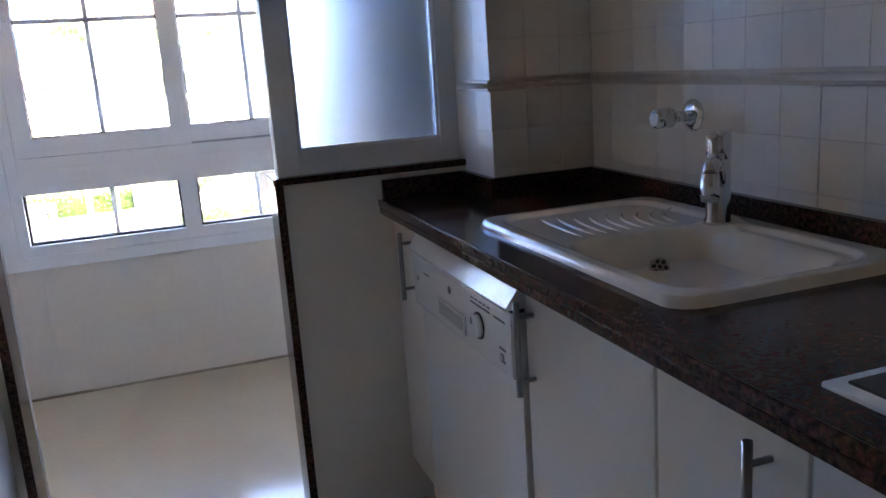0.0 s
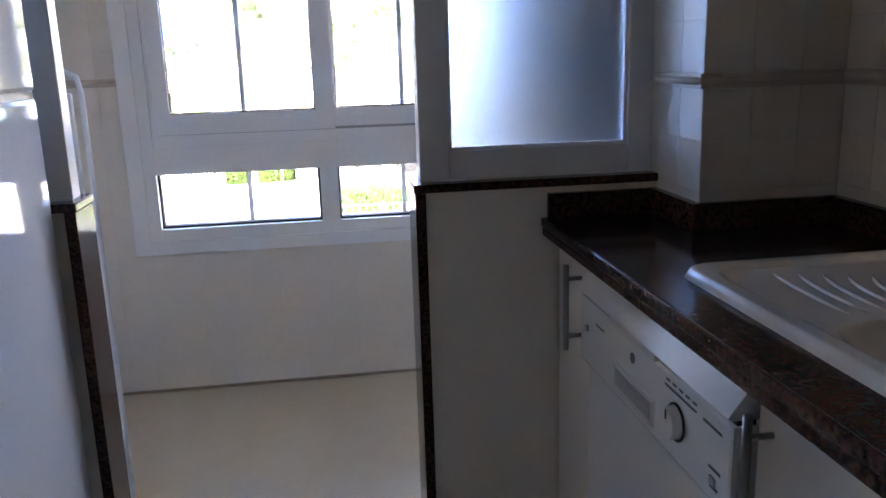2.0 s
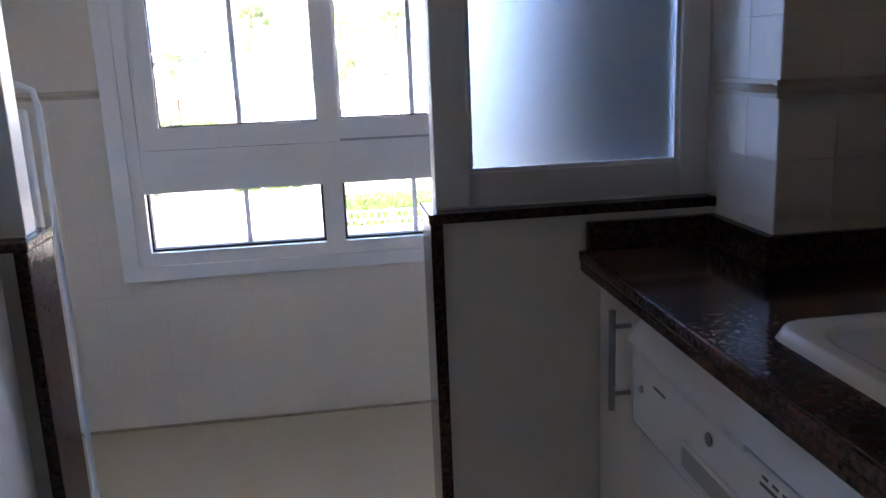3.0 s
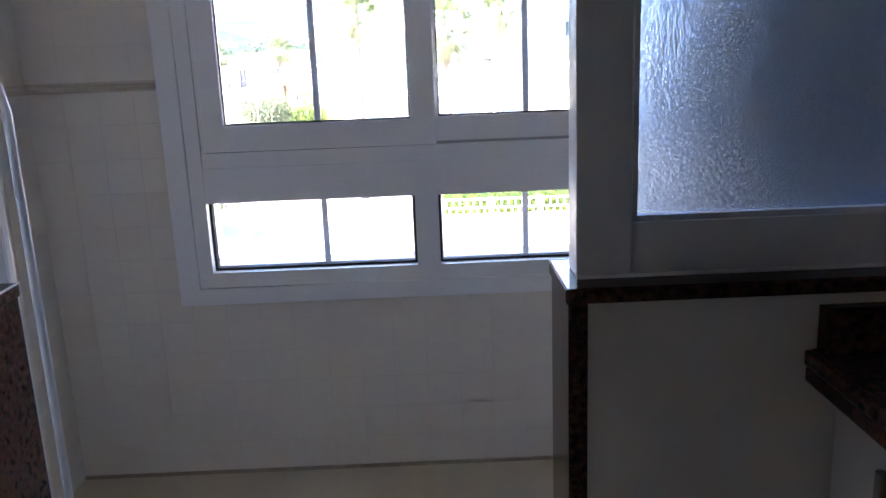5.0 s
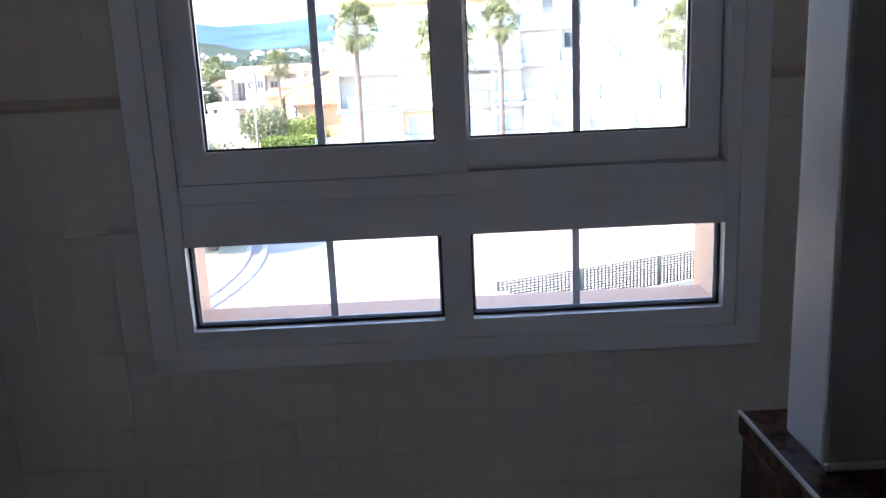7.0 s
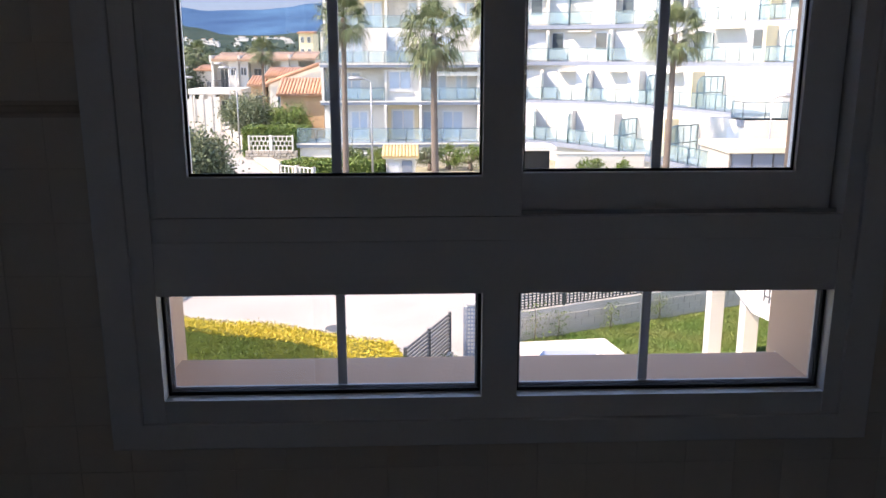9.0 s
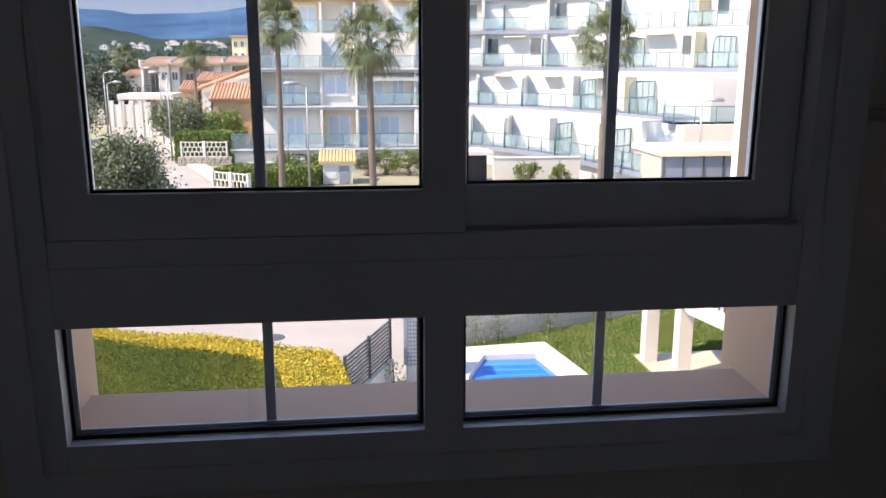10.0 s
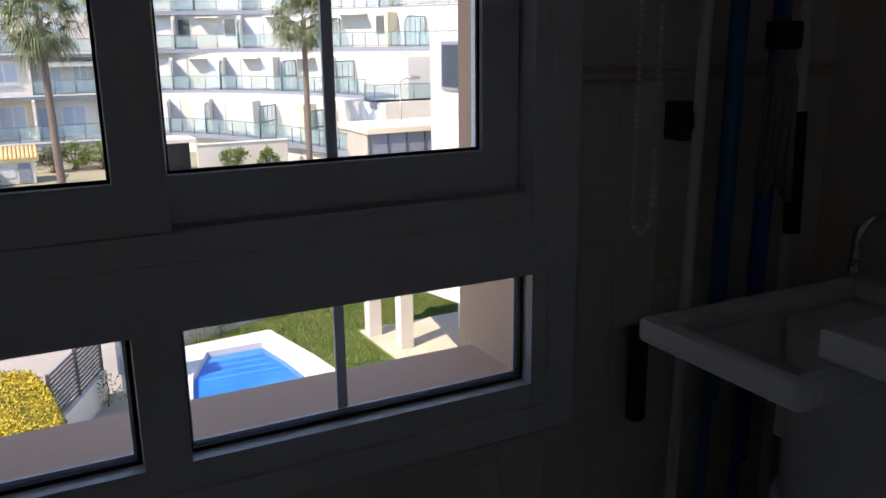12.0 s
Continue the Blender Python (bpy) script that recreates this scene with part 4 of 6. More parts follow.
def hedge(name, outline, z0, z1, label, top_mat, side_mat, n_top, n_side, leaf, seed):
    """A clipped hedge: a dense core with leaves standing out of its sides and top."""
    rng = random.Random(seed)
    cx, cy = sum(p[0] for p in outline) / len(outline), sum(p[1] for p in outline) / len(outline)
    h = thing(name, (cx, cy, z0), label, "hedge")
    core = []
    for i, (x, y) in enumerate(outline):
        (xp, yp), (xn, yn) = outline[i - 1], outline[(i + 1) % len(outline)]
        d = Vector((xn - xp, yn - yp, 0)).normalized()
        core.append((x - d.y * 0.05, y + d.x * 0.05))
    bm = prism(core, z0, z1 - 0.06)
    bmesh.ops.triangulate(bm, faces=bm.faces[:])
    part("core", bm, side_mat, h)
    sides, top = [], []
    n = len(outline)
    lens = [math.dist(outline[i], outline[(i + 1) % n]) for i in range(n)]
    for i in range(n):
        a, b = Vector(outline[i]), Vector(outline[(i + 1) % n])
        for _ in range(int(n_side * lens[i] / sum(lens))):
            t, z = rng.random(), rng.random()
            p = a.lerp(b, t)
            sides.append(Vector((p.x + rng.gauss(0, 0.03), p.y + rng.gauss(0, 0.03), z0 + (z1 - z0) * z)))
    xs, ys = [p[0] for p in outline], [p[1] for p in outline]

    def inside(x, y):
        c = False
        for i in range(n):
            (xa, ya), (xb, yb) = outline[i], outline[(i + 1) % n]
            if (ya > y) != (yb > y) and x < (xb - xa) * (y - ya) / (yb - ya) + xa:
                c = not c
        return c

    while len(top) < n_top:
        x, y = rng.uniform(min(xs), max(xs)), rng.uniform(min(ys), max(ys))
        if inside(x, y):
            top.append(Vector((x, y, z1 + 0.05 * math.sin(x * 2.3 + y) + rng.gauss(-0.02, 0.03))))
    mesh_part("side_leaves", *leaf_cloud(sides, leaf, rng), side_mat, h, kind="stuff")
    mesh_part("top_leaves", *leaf_cloud(top, leaf, rng), top_mat, h, "yellow new growth" if top_mat is M_HEDGETOP else "", kind="stuff")
    return h


hedge("hedge", [(-9.5, 17.3), (-5.7, 15.66), (-3.8, 14.75), (-2.0, 13.95), (-1.55, 13.4), (-1.3, 12.2), (-1.1, 9.8), (0.0, 9.8), (-0.16, 12.3), (-0.34, 13.5), (-0.55, 14.15), (-2.25, 15.0), (-3.9, 15.5), (-5.9, 16.35), (-9.5, 18.1)], G, G + 1.5, "clipped golden-topped green hedge beside the road", M_HEDGETOP, M_HEDGESIDE, 52000, 62000, 0.034, 3)
hedge("hedge", [(-8.0, 47.6), (-5.6, 45.9), (-1.9, 46.2), (-1.7, 48.4), (-6.6, 49.4)], G, G + 1.0, "clipped green hedge near the apartments", M_BUSH, M_BUSH, 9000, 7000, 0.15, 4)
hedge("hedge", [(-12.3, 58.2), (-7.9, 57.9), (-7.7, 60.6), (-12.2, 60.9)], G, G + 2.1, "tall clipped garden hedge by the street", M_BUSH, M_BUSH, 4000, 9000, 0.16, 5)


def lattice_wall(a, b, z0, z1, cell, label):
    """A white openwork wall of crossing concrete bars between posts."""
    a, b = Vector((*a, 0)), Vector((*b, 0))
    d = b - a
    L, u = d.length, d.normalized()
    s = u.cross(Vector((0, 0, 1)))
    w = thing("lattice_wall", (a.x, a.y, z0), label, "lattice wall")

    def bar(t0, t1, za, zb, th):
        p, q = a + u * t0, a + u * t1
        return [(v.x, v.y) for v in (p - s * th, q - s * th, q + s * th, p + s * th)], za, zb

    n = int(L / 2.4) + 1
    for k in range(n + 1):
        t = L * k / n
        part("post", prism(*bar(max(0, t - 0.1), min(L, t + 0.1), z0, z1 + 0.08, 0.12)), M_FACADE, w)
    rows = int((z1 - z0) / cell)
    for r in range(rows + 1):
        z = z0 + (z1 - z0) * r / rows
        part("rail", prism(*bar(0, L, z - 0.03, z + 0.03, 0.05)), M_FACADE, w)
    bm = bmesh.new()
    for r in range(rows):
        for k in range(int(L / cell)):
            t = (k + 0.5 * (r % 2)) * cell
            if t + 0.06 < L:
                prism(*bar(t, t + 0.06, z0 + (z1 - z0) * r / rows, z0 + (z1 - z0) * (r + 1) / rows, 0.05), bm)
    tagged(part("upright_bars", bm, M_FACADE, w), kind="stuff")


hedge("hedge", [(0.5, 33.0), (11.0, 32.6), (11.0, 33.9), (0.5, 34.2)], G, G + 1.25, "clipped hedge behind a low white openwork wall", M_BUSH, M_BUSH, 4000, 4000, 0.13, 6)
lattice_wall((0.4, 32.4), (11.0, 32.0), G, G + 0.75, 0.3, "low white openwork garden wall in front of a hedge")
lattice_wall((-11.7, 57.2), (-8.5, 57.0), G + 0.6, G + 1.6, 0.3, "white openwork garden wall by the street")
lattice_wall((-7.95, 46.9), (-5.7, 45.3), G, G + 0.85, 0.3, "low white openwork fence round a hedge")
stones = thing("stone_wall", (-10.1, 57.1, G), "low rubble stone wall under the white openwork", "garden wall")
rng_stone = random.Random(77)
for r in range(3):
    x = -11.9
    while x < -8.4:
        w = rng_stone.uniform(0.22, 0.5)
        part("stone", boxes((x, x + w - 0.025, 56.9 + rng_stone.uniform(-0.03, 0.03), 57.3, G + 0.2 * r, G + 0.2 * r + 0.185), bevel=0.02), M_STONE, stones)
        x += w


# garden with pool
LAWN = [(1.45, 16.1), (2.45, 17.95), (4.8, 18.15), (5.25, 15.9), (5.85, 11.4), (5.8, 9.0), (18, 9.0), (18, 24.0), (12.8, 22.4), (2.2, 18.0), (1.4, 16.6)]


def in_outline(x, y, outline):
    c, n = False, len(outline)
    for i in range(n):
        (xa, ya), (xb, yb) = outline[i], outline[(i + 1) % n]
        if (ya > y) != (yb > y) and x < (xb - xa) * (y - ya) / (yb - ya) + xa:
            c = not c
    return c


setting("lawn", flat(LAWN, G + 0.02, 0.05), M_LAWNBASE, "sunlit mown lawn", "lawn")


def grass():
    rng = random.Random(11)
    vs, fs = [], []
    while len(fs) < 60000:
        x, y = rng.uniform(1.4, 13), rng.uniform(11, 21.5)
        if not in_outline(x, y, LAWN) or (x > 6.7 and y < 17.2):
            continue
        a, h = rng.uniform(0, 6.28), rng.uniform(0.03, 0.075)
        d, l = Vector((math.cos(a), math.sin(a), 0)) * 0.012, Vector((rng.gauss(0, 0.02), rng.gauss(0, 0.02), h))
        p = Vector((x, y, G + 0.02))
        i = len(vs)
        vs += [p - d, p + d, p + l]
        fs.append((i, i + 1, i + 2))
    me = bpy.data.meshes.new("grass")
    me.from_pydata([tuple(v) for v in vs], [], fs)
    me.materials.append(M_LAWN)
    tagged(new("grass", me), "short green lawn grass with dry patches", "grass", kind="stuff")


grass()


def swimming_pool():
    p = thing("swimming_pool", (3.5, 15.0, G), "blue swimming pool with white coping and steps", "swimming pool")
    inner = [(1.75, 12.0), (2.49, 16.0), (3.05, 17.3), (4.36, 17.3), (4.61, 16.0), (5.05, 12.0)]
    outer = [(0.9, 11.5), (1.75, 16.2), (2.5, 17.9), (4.75, 18.1), (5.2, 15.9), (5.8, 11.5)]
    bm = bmesh.new()
    z1, z0 = G + 0.09, G - 0.0
    rings = [[bm.verts.new((x, y, z)) for x, y in ring] for ring, z in ((outer, z0), (outer, z1), (inner, z1), (inner, G - 0.2))]
    for a, b in zip(rings, rings[1:]):
        for k in range(6):
            bm.faces.new((a[k], a[(k + 1) % 6], b[(k + 1) % 6], b[k]))
    part("coping", bm, M_COPING, p, "white stone coping")
    shell = prism(inner, G - 1.3, G - 1.25)
    lo, hi = [shell.verts.new((x, y, G - 1.25)) for x, y in inner], [shell.verts.new((x, y, G - 0.2)) for x, y in inner]
    for k in range(6):
        shell.faces.new((lo[k], lo[(k + 1) % 6], hi[(k + 1) % 6], hi[k]))
    part("shell", shell, M_POOL, p)
    water = prism([(3.4 + (x - 3.4) * 0.99, 14.8 + (y - 14.8) * 0.99) for x, y in inner], G - 1.2, G - 0.05)
    part("water", water, M_WATER, p, "bright blue pool water")
    for k in range(4):
        y, half = 16.95 - 0.34 * k, 0.52 + 0.13 * k
        cx = 3.66 - 0.04 * k
        part("step_edge", prism([(cx - half, y), (cx + half, y - 0.05), (cx + half, y), (cx - half, y + 0.05)], G - 0.06, G - 0.046), M_STEP, p, "pale submerged step edge")


M_WATER = material("pool_water", (0.006, 0.16, 0.66), 0.06, vary=0.1, scale=1.2, fine=7, bump=0.25, second=(0.01, 0.22, 0.74))
M_STEP = material("pool_step_edge", (0.05, 0.32, 0.8), 0.3, vary=0.1, scale=2, fine=20, bump=0.1)
swimming_pool()


def block_wall(a, b, z0, z1):
    """A wall of pale concrete blocks in courses, with mesh fence panels on it."""
    a, b = Vector((*a, 0)), Vector((*b, 0))
    d = b - a
    L, u = d.length, d.normalized()
    s = u.cross(Vector((0, 0, 1)))
    turn = math.degrees(math.atan2(u.y, u.x))
    w = setting("garden_wall", prism([(v.x, v.y) for v in (a - s * 0.07, b - s * 0.07, b + s * 0.07, a + s * 0.07)], z0, z1), M_KERB, "pale concrete block garden wall", "wall")
    bw, bh = 0.4, 0.2
    me = bpy.data.meshes.new("block")
    bm = boxes((-bw / 2 + 0.006, bw / 2 - 0.006, -0.085, 0.085, -bh / 2 + 0.005, bh / 2 - 0.005))
    bm.to_mesh(me)
    bm.free()
    me.materials.append(M_BLOCK)
    base = origin_of(w)
    for r in range(int((z1 - z0) / bh)):
        for k in range(int(L / bw)):
            t = (k + 0.5 + 0.5 * (r % 2)) * bw
            if t + bw / 2 > L:
                continue
            o = new("block", me)
            o.parent = w
            o.location = a + u * t + Vector((0, 0, z0 + bh * (r + 0.5))) - base
            o.rotation_euler = (0, 0, radians(turn))
    f = thing("mesh_fence", (a.x, a.y, z1), "green-grey wire mesh fence panels on the garden wall", "fence")
    n = int(L / 2.2)
    for k in range(n + 1):
        q = a + u * (L * k / n)
        part("post", tubes(([(q.x, q.y, z1), (q.x, q.y, z1 + 0.86)], 0.035), sides=8), M_MESH, f)
    for k in range(n):
        bm = bmesh.new()
        t0, t1 = L * k / n + 0.05, L * (k + 1) / n - 0.05
        for j in range(12):
            q, e = a + u * t0, a + u * t1
            z = z1 + 0.04 + 0.78 * j / 11
            tube(bm, [(q.x, q.y, z), (e.x, e.y, z)], 0.02, 4)
        for j in range(22):
            q = a + u * (t0 + (t1 - t0) * j / 21)
            tube(bm, [(q.x, q.y, z1 + 0.03), (q.x, q.y, z1 + 0.83)], 0.02, 4)
        part("mesh_panel", bm, M_MESH, f)


block_wall((1.5, 17.75), (13.0, 22.5), G, G + 0.8)


def slat_fence(a, b, z0, z1):
    """A slatted grey fence standing on a low white wall."""
    a, b = Vector((*a, 0)), Vector((*b, 0))
    u = (b - a).normalized()
    s = u.cross(Vector((0, 0, 1)))
    w = thing("low_wall", (a.x, a.y, G), "low white rendered wall under the grey slatted fence", "garden wall")
    part("wall", prism([(p.x, p.y) for p in (a + s * 0.09, b + s * 0.09, b - s * 0.09, a - s * 0.09)], G, z0 - 0.02), M_FACADE, w)
    g = thing("slat_fence", (a.x, a.y, z0), "dark grey slatted metal fence on a low wall", "fence")
    for q in (a, (a + b) / 2, b):
        part("post", boxes((q.x - 0.035, q.x + 0.035, q.y - 0.035, q.y + 0.035, z0 - 0.02, z1 + 0.03)), M_FENCE, g)
    for k in range(11):
        z = z0 + (z1 - z0 - 0.045) * k / 10
        part("slat", prism([(p.x, p.y) for p in (a + s * 0.015, b + s * 0.015, b - s * 0.015, a - s * 0.015)], z, z + 0.045), M_FENCE, g)


slat_fence((-0.28, 13.7), (0.7, 15.95), G + 0.62, G + 1.5)
gatepost = thing("gate_pillar", (1.3, 16.0, G), "white rendered gate pillar with lattice side and meter box", "gate pillar")
part("shaft", boxes((1.06, 1.6, 15.75, 16.25, G, G + 1.75), bevel=0.02), M_FACADE, gatepost)
part("coping", boxes((1.02, 1.64, 15.71, 16.29, G + 1.75, G + 1.82), bevel=0.01), M_COPING, gatepost)
bm = bmesh.new()
for k in range(6):
    box(bm, 0.99 + 0.012 * k, 1.0 + 0.012 * k, 15.74, 15.75, G + 0.5, G + 1.7)
for k in range(14):
    box(bm, 1.07, 1.3, 15.735, 15.75, G + 0.5 + 0.09 * k, G + 0.53 + 0.09 * k)
for k in range(4):
    box(bm, 1.07 + 0.07 * k, 1.09 + 0.07 * k, 15.733, 15.75, G + 0.5, G + 1.7)
part("lattice", bm, M_SLAB, gatepost)
for k in range(3):
    part("number_bar", boxes((1.42, 1.52, 15.745, 15.75, G + 1.4 + 0.07 * k, G + 1.43 + 0.07 * k)), M_GREYPRINT, gatepost)


def terrace():
    """The neighbour's raised terrace on square columns over a paved patio."""
    t = thing("neighbour_terrace", (9, 13, G), "white neighbouring terrace on square columns over a patio", "terrace")
    part("patio", prism([(6.75, 17.0), (12, 17.2), (12, 9), (6.95, 9)], G, G + 0.06), M_PATIO, t, "sandy patio paving")
    for x, y in ((6.95, 16.6), (7.28, 15.45), (11.0, 16.6)):
        part("column", boxes((x - 0.16, x + 0.16, y - 0.16, y + 0.16, G + 0.06, G + 2.6), bevel=0.01), M_FACADE, t)
    part("slab", prism([(5.95, 12.3), (6.35, 10.6), (7.0, 8.0), (12, 8.0), (12, 16.9), (6.75, 16.9)], G + 2.6, G + 2.85), M_FACADE, t, "white terrace slab")
    pts = [(6.1, 12.2), (6.45, 10.7), (7.1, 8.1)]
    for (xa, ya), (xb, yb) in zip(pts, pts[1:]):
        r = part("railing", tubes(([(xa, ya, G + 3.75), (xb, yb, G + 3.75)], 0.03), ([(xa, ya, G + 2.95), (xb, yb, G + 2.95)], 0.02), sides=8), M_FENCE, t, "dark steel railing")
        for k in range(12):
            f = k / 11
            x, y = xa + (xb - xa) * f, ya + (yb - ya) * f
            part("baluster", tubes(([(x, y, G + 2.85), (x, y, G + 3.75)], 0.012), sides=6), M_FENCE, r)
    part("house_wall", boxes((9.0, 12, 8.0, 16.0, G + 0.06, G + 2.6), (8.5, 12, 8.0, 15.0, G + 2.85, G + 5.6)), M_FACADE, t, "white wall of the house behind")


terrace()


def creeper(x, y, seed, h=0.8):
    rng = random.Random(seed)
    c = thing("creeper", (x, y, G), "small green climbing plant at the foot of the wall", "plant")
    part("stem", tubes(([(x, y, G), (x + 0.04, y + 0.02, G + h * 0.5), (x, y + 0.05, G + h)], [0.018, 0.012, 0.006]), sides=6), M_BARK, c)
    pts = [Vector((x + rng.gauss(0, 0.16), y + rng.gauss(0, 0.08), G + h * rng.uniform(0.1, 1.1))) for _ in range(220)]
    mesh_part("leaves", *leaf_cloud(pts, 0.045, rng), M_BUSH, c, kind="stuff")


for i, (x, y) in enumerate(((2.95, 18.1), (3.6, 18.4), (5.1, 19.0), (6.6, 19.65), (0.72, 15.4))):
    creeper(x, y, 40 + i, 0.7 if i else 1.0)


# trees
def palm(name_label, x, y, crown_z, radius, seed, girth=0.15):
    """A tall fan palm: ringed trunk, long stalks, hanging fans of narrow blades, a few dry leaves below."""
    rng = random.Random(seed)
    p = thing("palm_tree", (x, y, G), name_label, "palm tree", "palms along the street")
    n = 26
    lean = rng.uniform(-0.12, 0.12)
    pts = [(x + lean * (1 - (k / n)) ** 2, y, G + (crown_z - G) * k / n) for k in range(n + 1)]
    part("trunk", tubes((pts, [girth * (1.15 - 0.35 * k / n) + (0.08 if k == 0 else 0) + 0.008 * (k % 2) for k in range(n + 1)]), sides=12), M_BARK, p)
    hubs = Vector((x, y, crown_z))
    for mat, name, count, e0, e1, size in ((M_PALM, "crown", 58, -48, 88, 1.0), (M_PALMDRY, "dry_skirt", 7, -80, -50, 0.75)):
        vs, fs = [], []
        for _ in range(count):
            az, el = rng.uniform(0, 2 * math.pi), radians(rng.uniform(e0, e1))
            d = Vector((math.cos(az) * math.cos(el), math.sin(az) * math.cos(el), math.sin(el)))
            side = Vector((-math.sin(az), math.cos(az), 0))
            stalk = radius * size * rng.uniform(0.42, 0.6)
            hub = hubs + d * stalk - Vector((0, 0, 0.06 * radius))
            i = len(vs)
            vs += [hubs - side * 0.018, hubs + side * 0.018, hub + side * 0.014, hub - side * 0.014]
            fs.append((i, i + 1, i + 2, i + 3))
            up = side.cross(d)
            tilt = rng.uniform(-0.5, 0.5)
            for k in range(23):
                a = radians(-105 + 210 * k / 22)
                b = (d * math.cos(a) + side * math.sin(a) + up * tilt * math.sin(a)).normalized()
                length = radius * size * rng.uniform(0.4, 0.58) * (1 - 0.25 * abs(a) / 1.8)
                mid = hub + b * length * 0.55 + up * 0.03
                tip = hub + b * length * 0.9 - Vector((0, 0, 1)) * length * rng.uniform(0.25, 0.75)
                w = b.cross(up)
                w = (w if w.length > 0.05 else side).normalized() * 0.0125 * radius
                i = len(vs)
                vs += [hub, mid + w, tip, mid - w]
                fs += [(i, i + 1, i + 3), (i + 1, i + 2, i + 3)]
        mesh_part(name, vs, fs, mat, p, "hanging dry fronds" if name == "dry_skirt" else "", kind="stuff")
    return p


palm("tall fan palm with a slender grey trunk", -3.25, 38.0, 3.05, 1.65, 1, 0.13)
palm("tall fan palm with a broad green crown", 0.95, 38.0, 2.35, 2.15, 2, 0.16)
palm("tall fan palm in front of the curved terraces", 13.65, 42.0, 2.45, 2.15, 3, 0.16)
palm("fan palm beside the apartment block", 4.3, 46.0, 3.4, 1.7, 4)
palm("far fan palm beside the white houses", -14.1, 78.0, 1.9, 1.7, 5)
palm("far fan palm down the street", -26.6, 104.0, 1.6, 2.4, 6)


def tree(label, x, y, z_centre, rx, rz, mat, seed, count=2600, leaf=0.16, clumps=26):
    """A broad tree: tapered trunk, limbs, and clumps of small leaves with gaps."""
    rng = random.Random(seed)
    t = thing("tree", (x, y, G), label, "tree")
    fork = G + (z_centre - rz * 0.5 - G) * 0.8
    part("trunk", tubes(([(x, y, G), (x + 0.08, y, (G + fork) / 2), (x, y, fork)], [0.22, 0.16, 0.13]), sides=10), M_BARK, t)
    centres = []
    for _ in range(clumps):
        a, b, r = rng.uniform(0, 6.28), rng.uniform(-0.8, 1.0), rng.uniform(0.45, 0.95)
        centres.append(Vector((x + rx * r * math.cos(a) * math.sqrt(1 - b * b * 0.8), y + rx * r * math.sin(a) * math.sqrt(1 - b * b * 0.8), z_centre + rz * b * r)))
    bm = bmesh.new()
    for c in centres[::3]:
        m = Vector((x, y, fork)).lerp(c, 0.5) + Vector((0, 0, -0.1))
        tube(bm, [(x, y, fork), tuple(m), tuple(c)], [0.08, 0.05, 0.02], 6)
    part("limbs", bm, M_BARK, t)
    pts = []
    for c in centres:
        s = rng.uniform(0.22, 0.4) * rx
        for _ in range(count // clumps):
            pts.append(c + Vector((rng.gauss(0, s * 0.6), rng.gauss(0, s * 0.6), rng.gauss(0, s * 0.5))))
    mesh_part("crown", *leaf_cloud(pts, leaf, rng, 1.0), mat, t, kind="stuff")


tree("grey-green olive tree by the road", -8.9, 30.3, -3.25, 1.75, 1.8, M_OLIVE, 21, 26000, 0.12, 90)
tree("grey-green olive tree by the road", -11.6, 30.8, -3.1, 1.9, 1.9, M_OLIVE, 22, 14000, 0.15, 60)
tree("olive tree in a garden by the street", -12.6, 62.4, -3.1, 2.3, 1.5, M_OLIVE, 23, 8000, 0.15, 44)
tree("green garden tree beside the orange house", -9.6, 62.4, -3.6, 1.6, 1.2, M_BUSH, 24, 5000, 0.15, 36)
tree("dark street tree far down the road", -27.2, 106.0, -1.2, 2.6, 3.4, M_WOOD, 25, 5000, 0.26, 40)
tree("dark street tree far down the road", -27.6, 97.0, -2.0, 3.0, 2.8, M_WOOD, 26, 5000, 0.26, 40)
tree("dark street tree far down the road", -31.5, 112.0, -1.6, 3.4, 3.2, M_WOOD, 27, 4000, 0.3, 40)
tree("roadside tree at the bend of the street", -24.6, 76.0, -3.4, 2.2, 2.2, M_OLIVE, 28, 5000, 0.18, 40)
for i, (x, y, r) in enumerate(((-3.9, 50.5, 0.9), (-2.9, 50.0, 1.1), (-1.9, 49.6, 0.7), (1.0, 50.6, 0.8), (2.2, 51.0, 1.0), (3.6, 50.6, 1.2), (4.9, 51.2, 0.9), (9.9, 44.0, 0.7), (11.6, 43.0, 0.5))):
    tree("low garden shrub at the foot of the apartments", x, y, G + 0.9, r, 0.7, M_BUSH if i % 3 else M_OLIVE, 60 + i, 1500, 0.1, 22)


apron = thing("low_wall", (1.5, 52.5, G), "low white garden wall in front of the apartments", "garden wall")
part("wall", boxes((-4.6, 7.4, 52.4, 52.6, G, G + 0.85)), M_FACADE, apron)
part("coping", boxes((-4.65, 7.45, 52.35, 52.65, G + 0.85, G + 0.92)), M_COPING, apron)


def street_lamp(x, y, h, label, turn=1):
    l = thing("street_lamp", (x, y, G), label, "street lamp", "street lamps")
    part("pole", tubes(([(x, y, G), (x, y, G + h * 0.5), (x, y, G + h)], [0.075, 0.055, 0.04]), sides=10), M_LAMP, l)
    part("arm", tubes(([(x, y, G + h), (x - 0.3 * turn, y, G + h + 0.16), (x - 0.6 * turn, y, G + h + 0.2)], 0.035), sides=8), M_LAMP, l)
    part("lantern", tubes(([(x - 0.45 * turn, y, G + h + 0.2), (x - 0.75 * turn, y, G + h + 0.22), (x - 1.15 * turn, y, G + h + 0.2), (x - 1.25 * turn, y, G + h + 0.19)], [0.06, 0.12, 0.1, 0.03]), sides=12), M_LAMP, l)


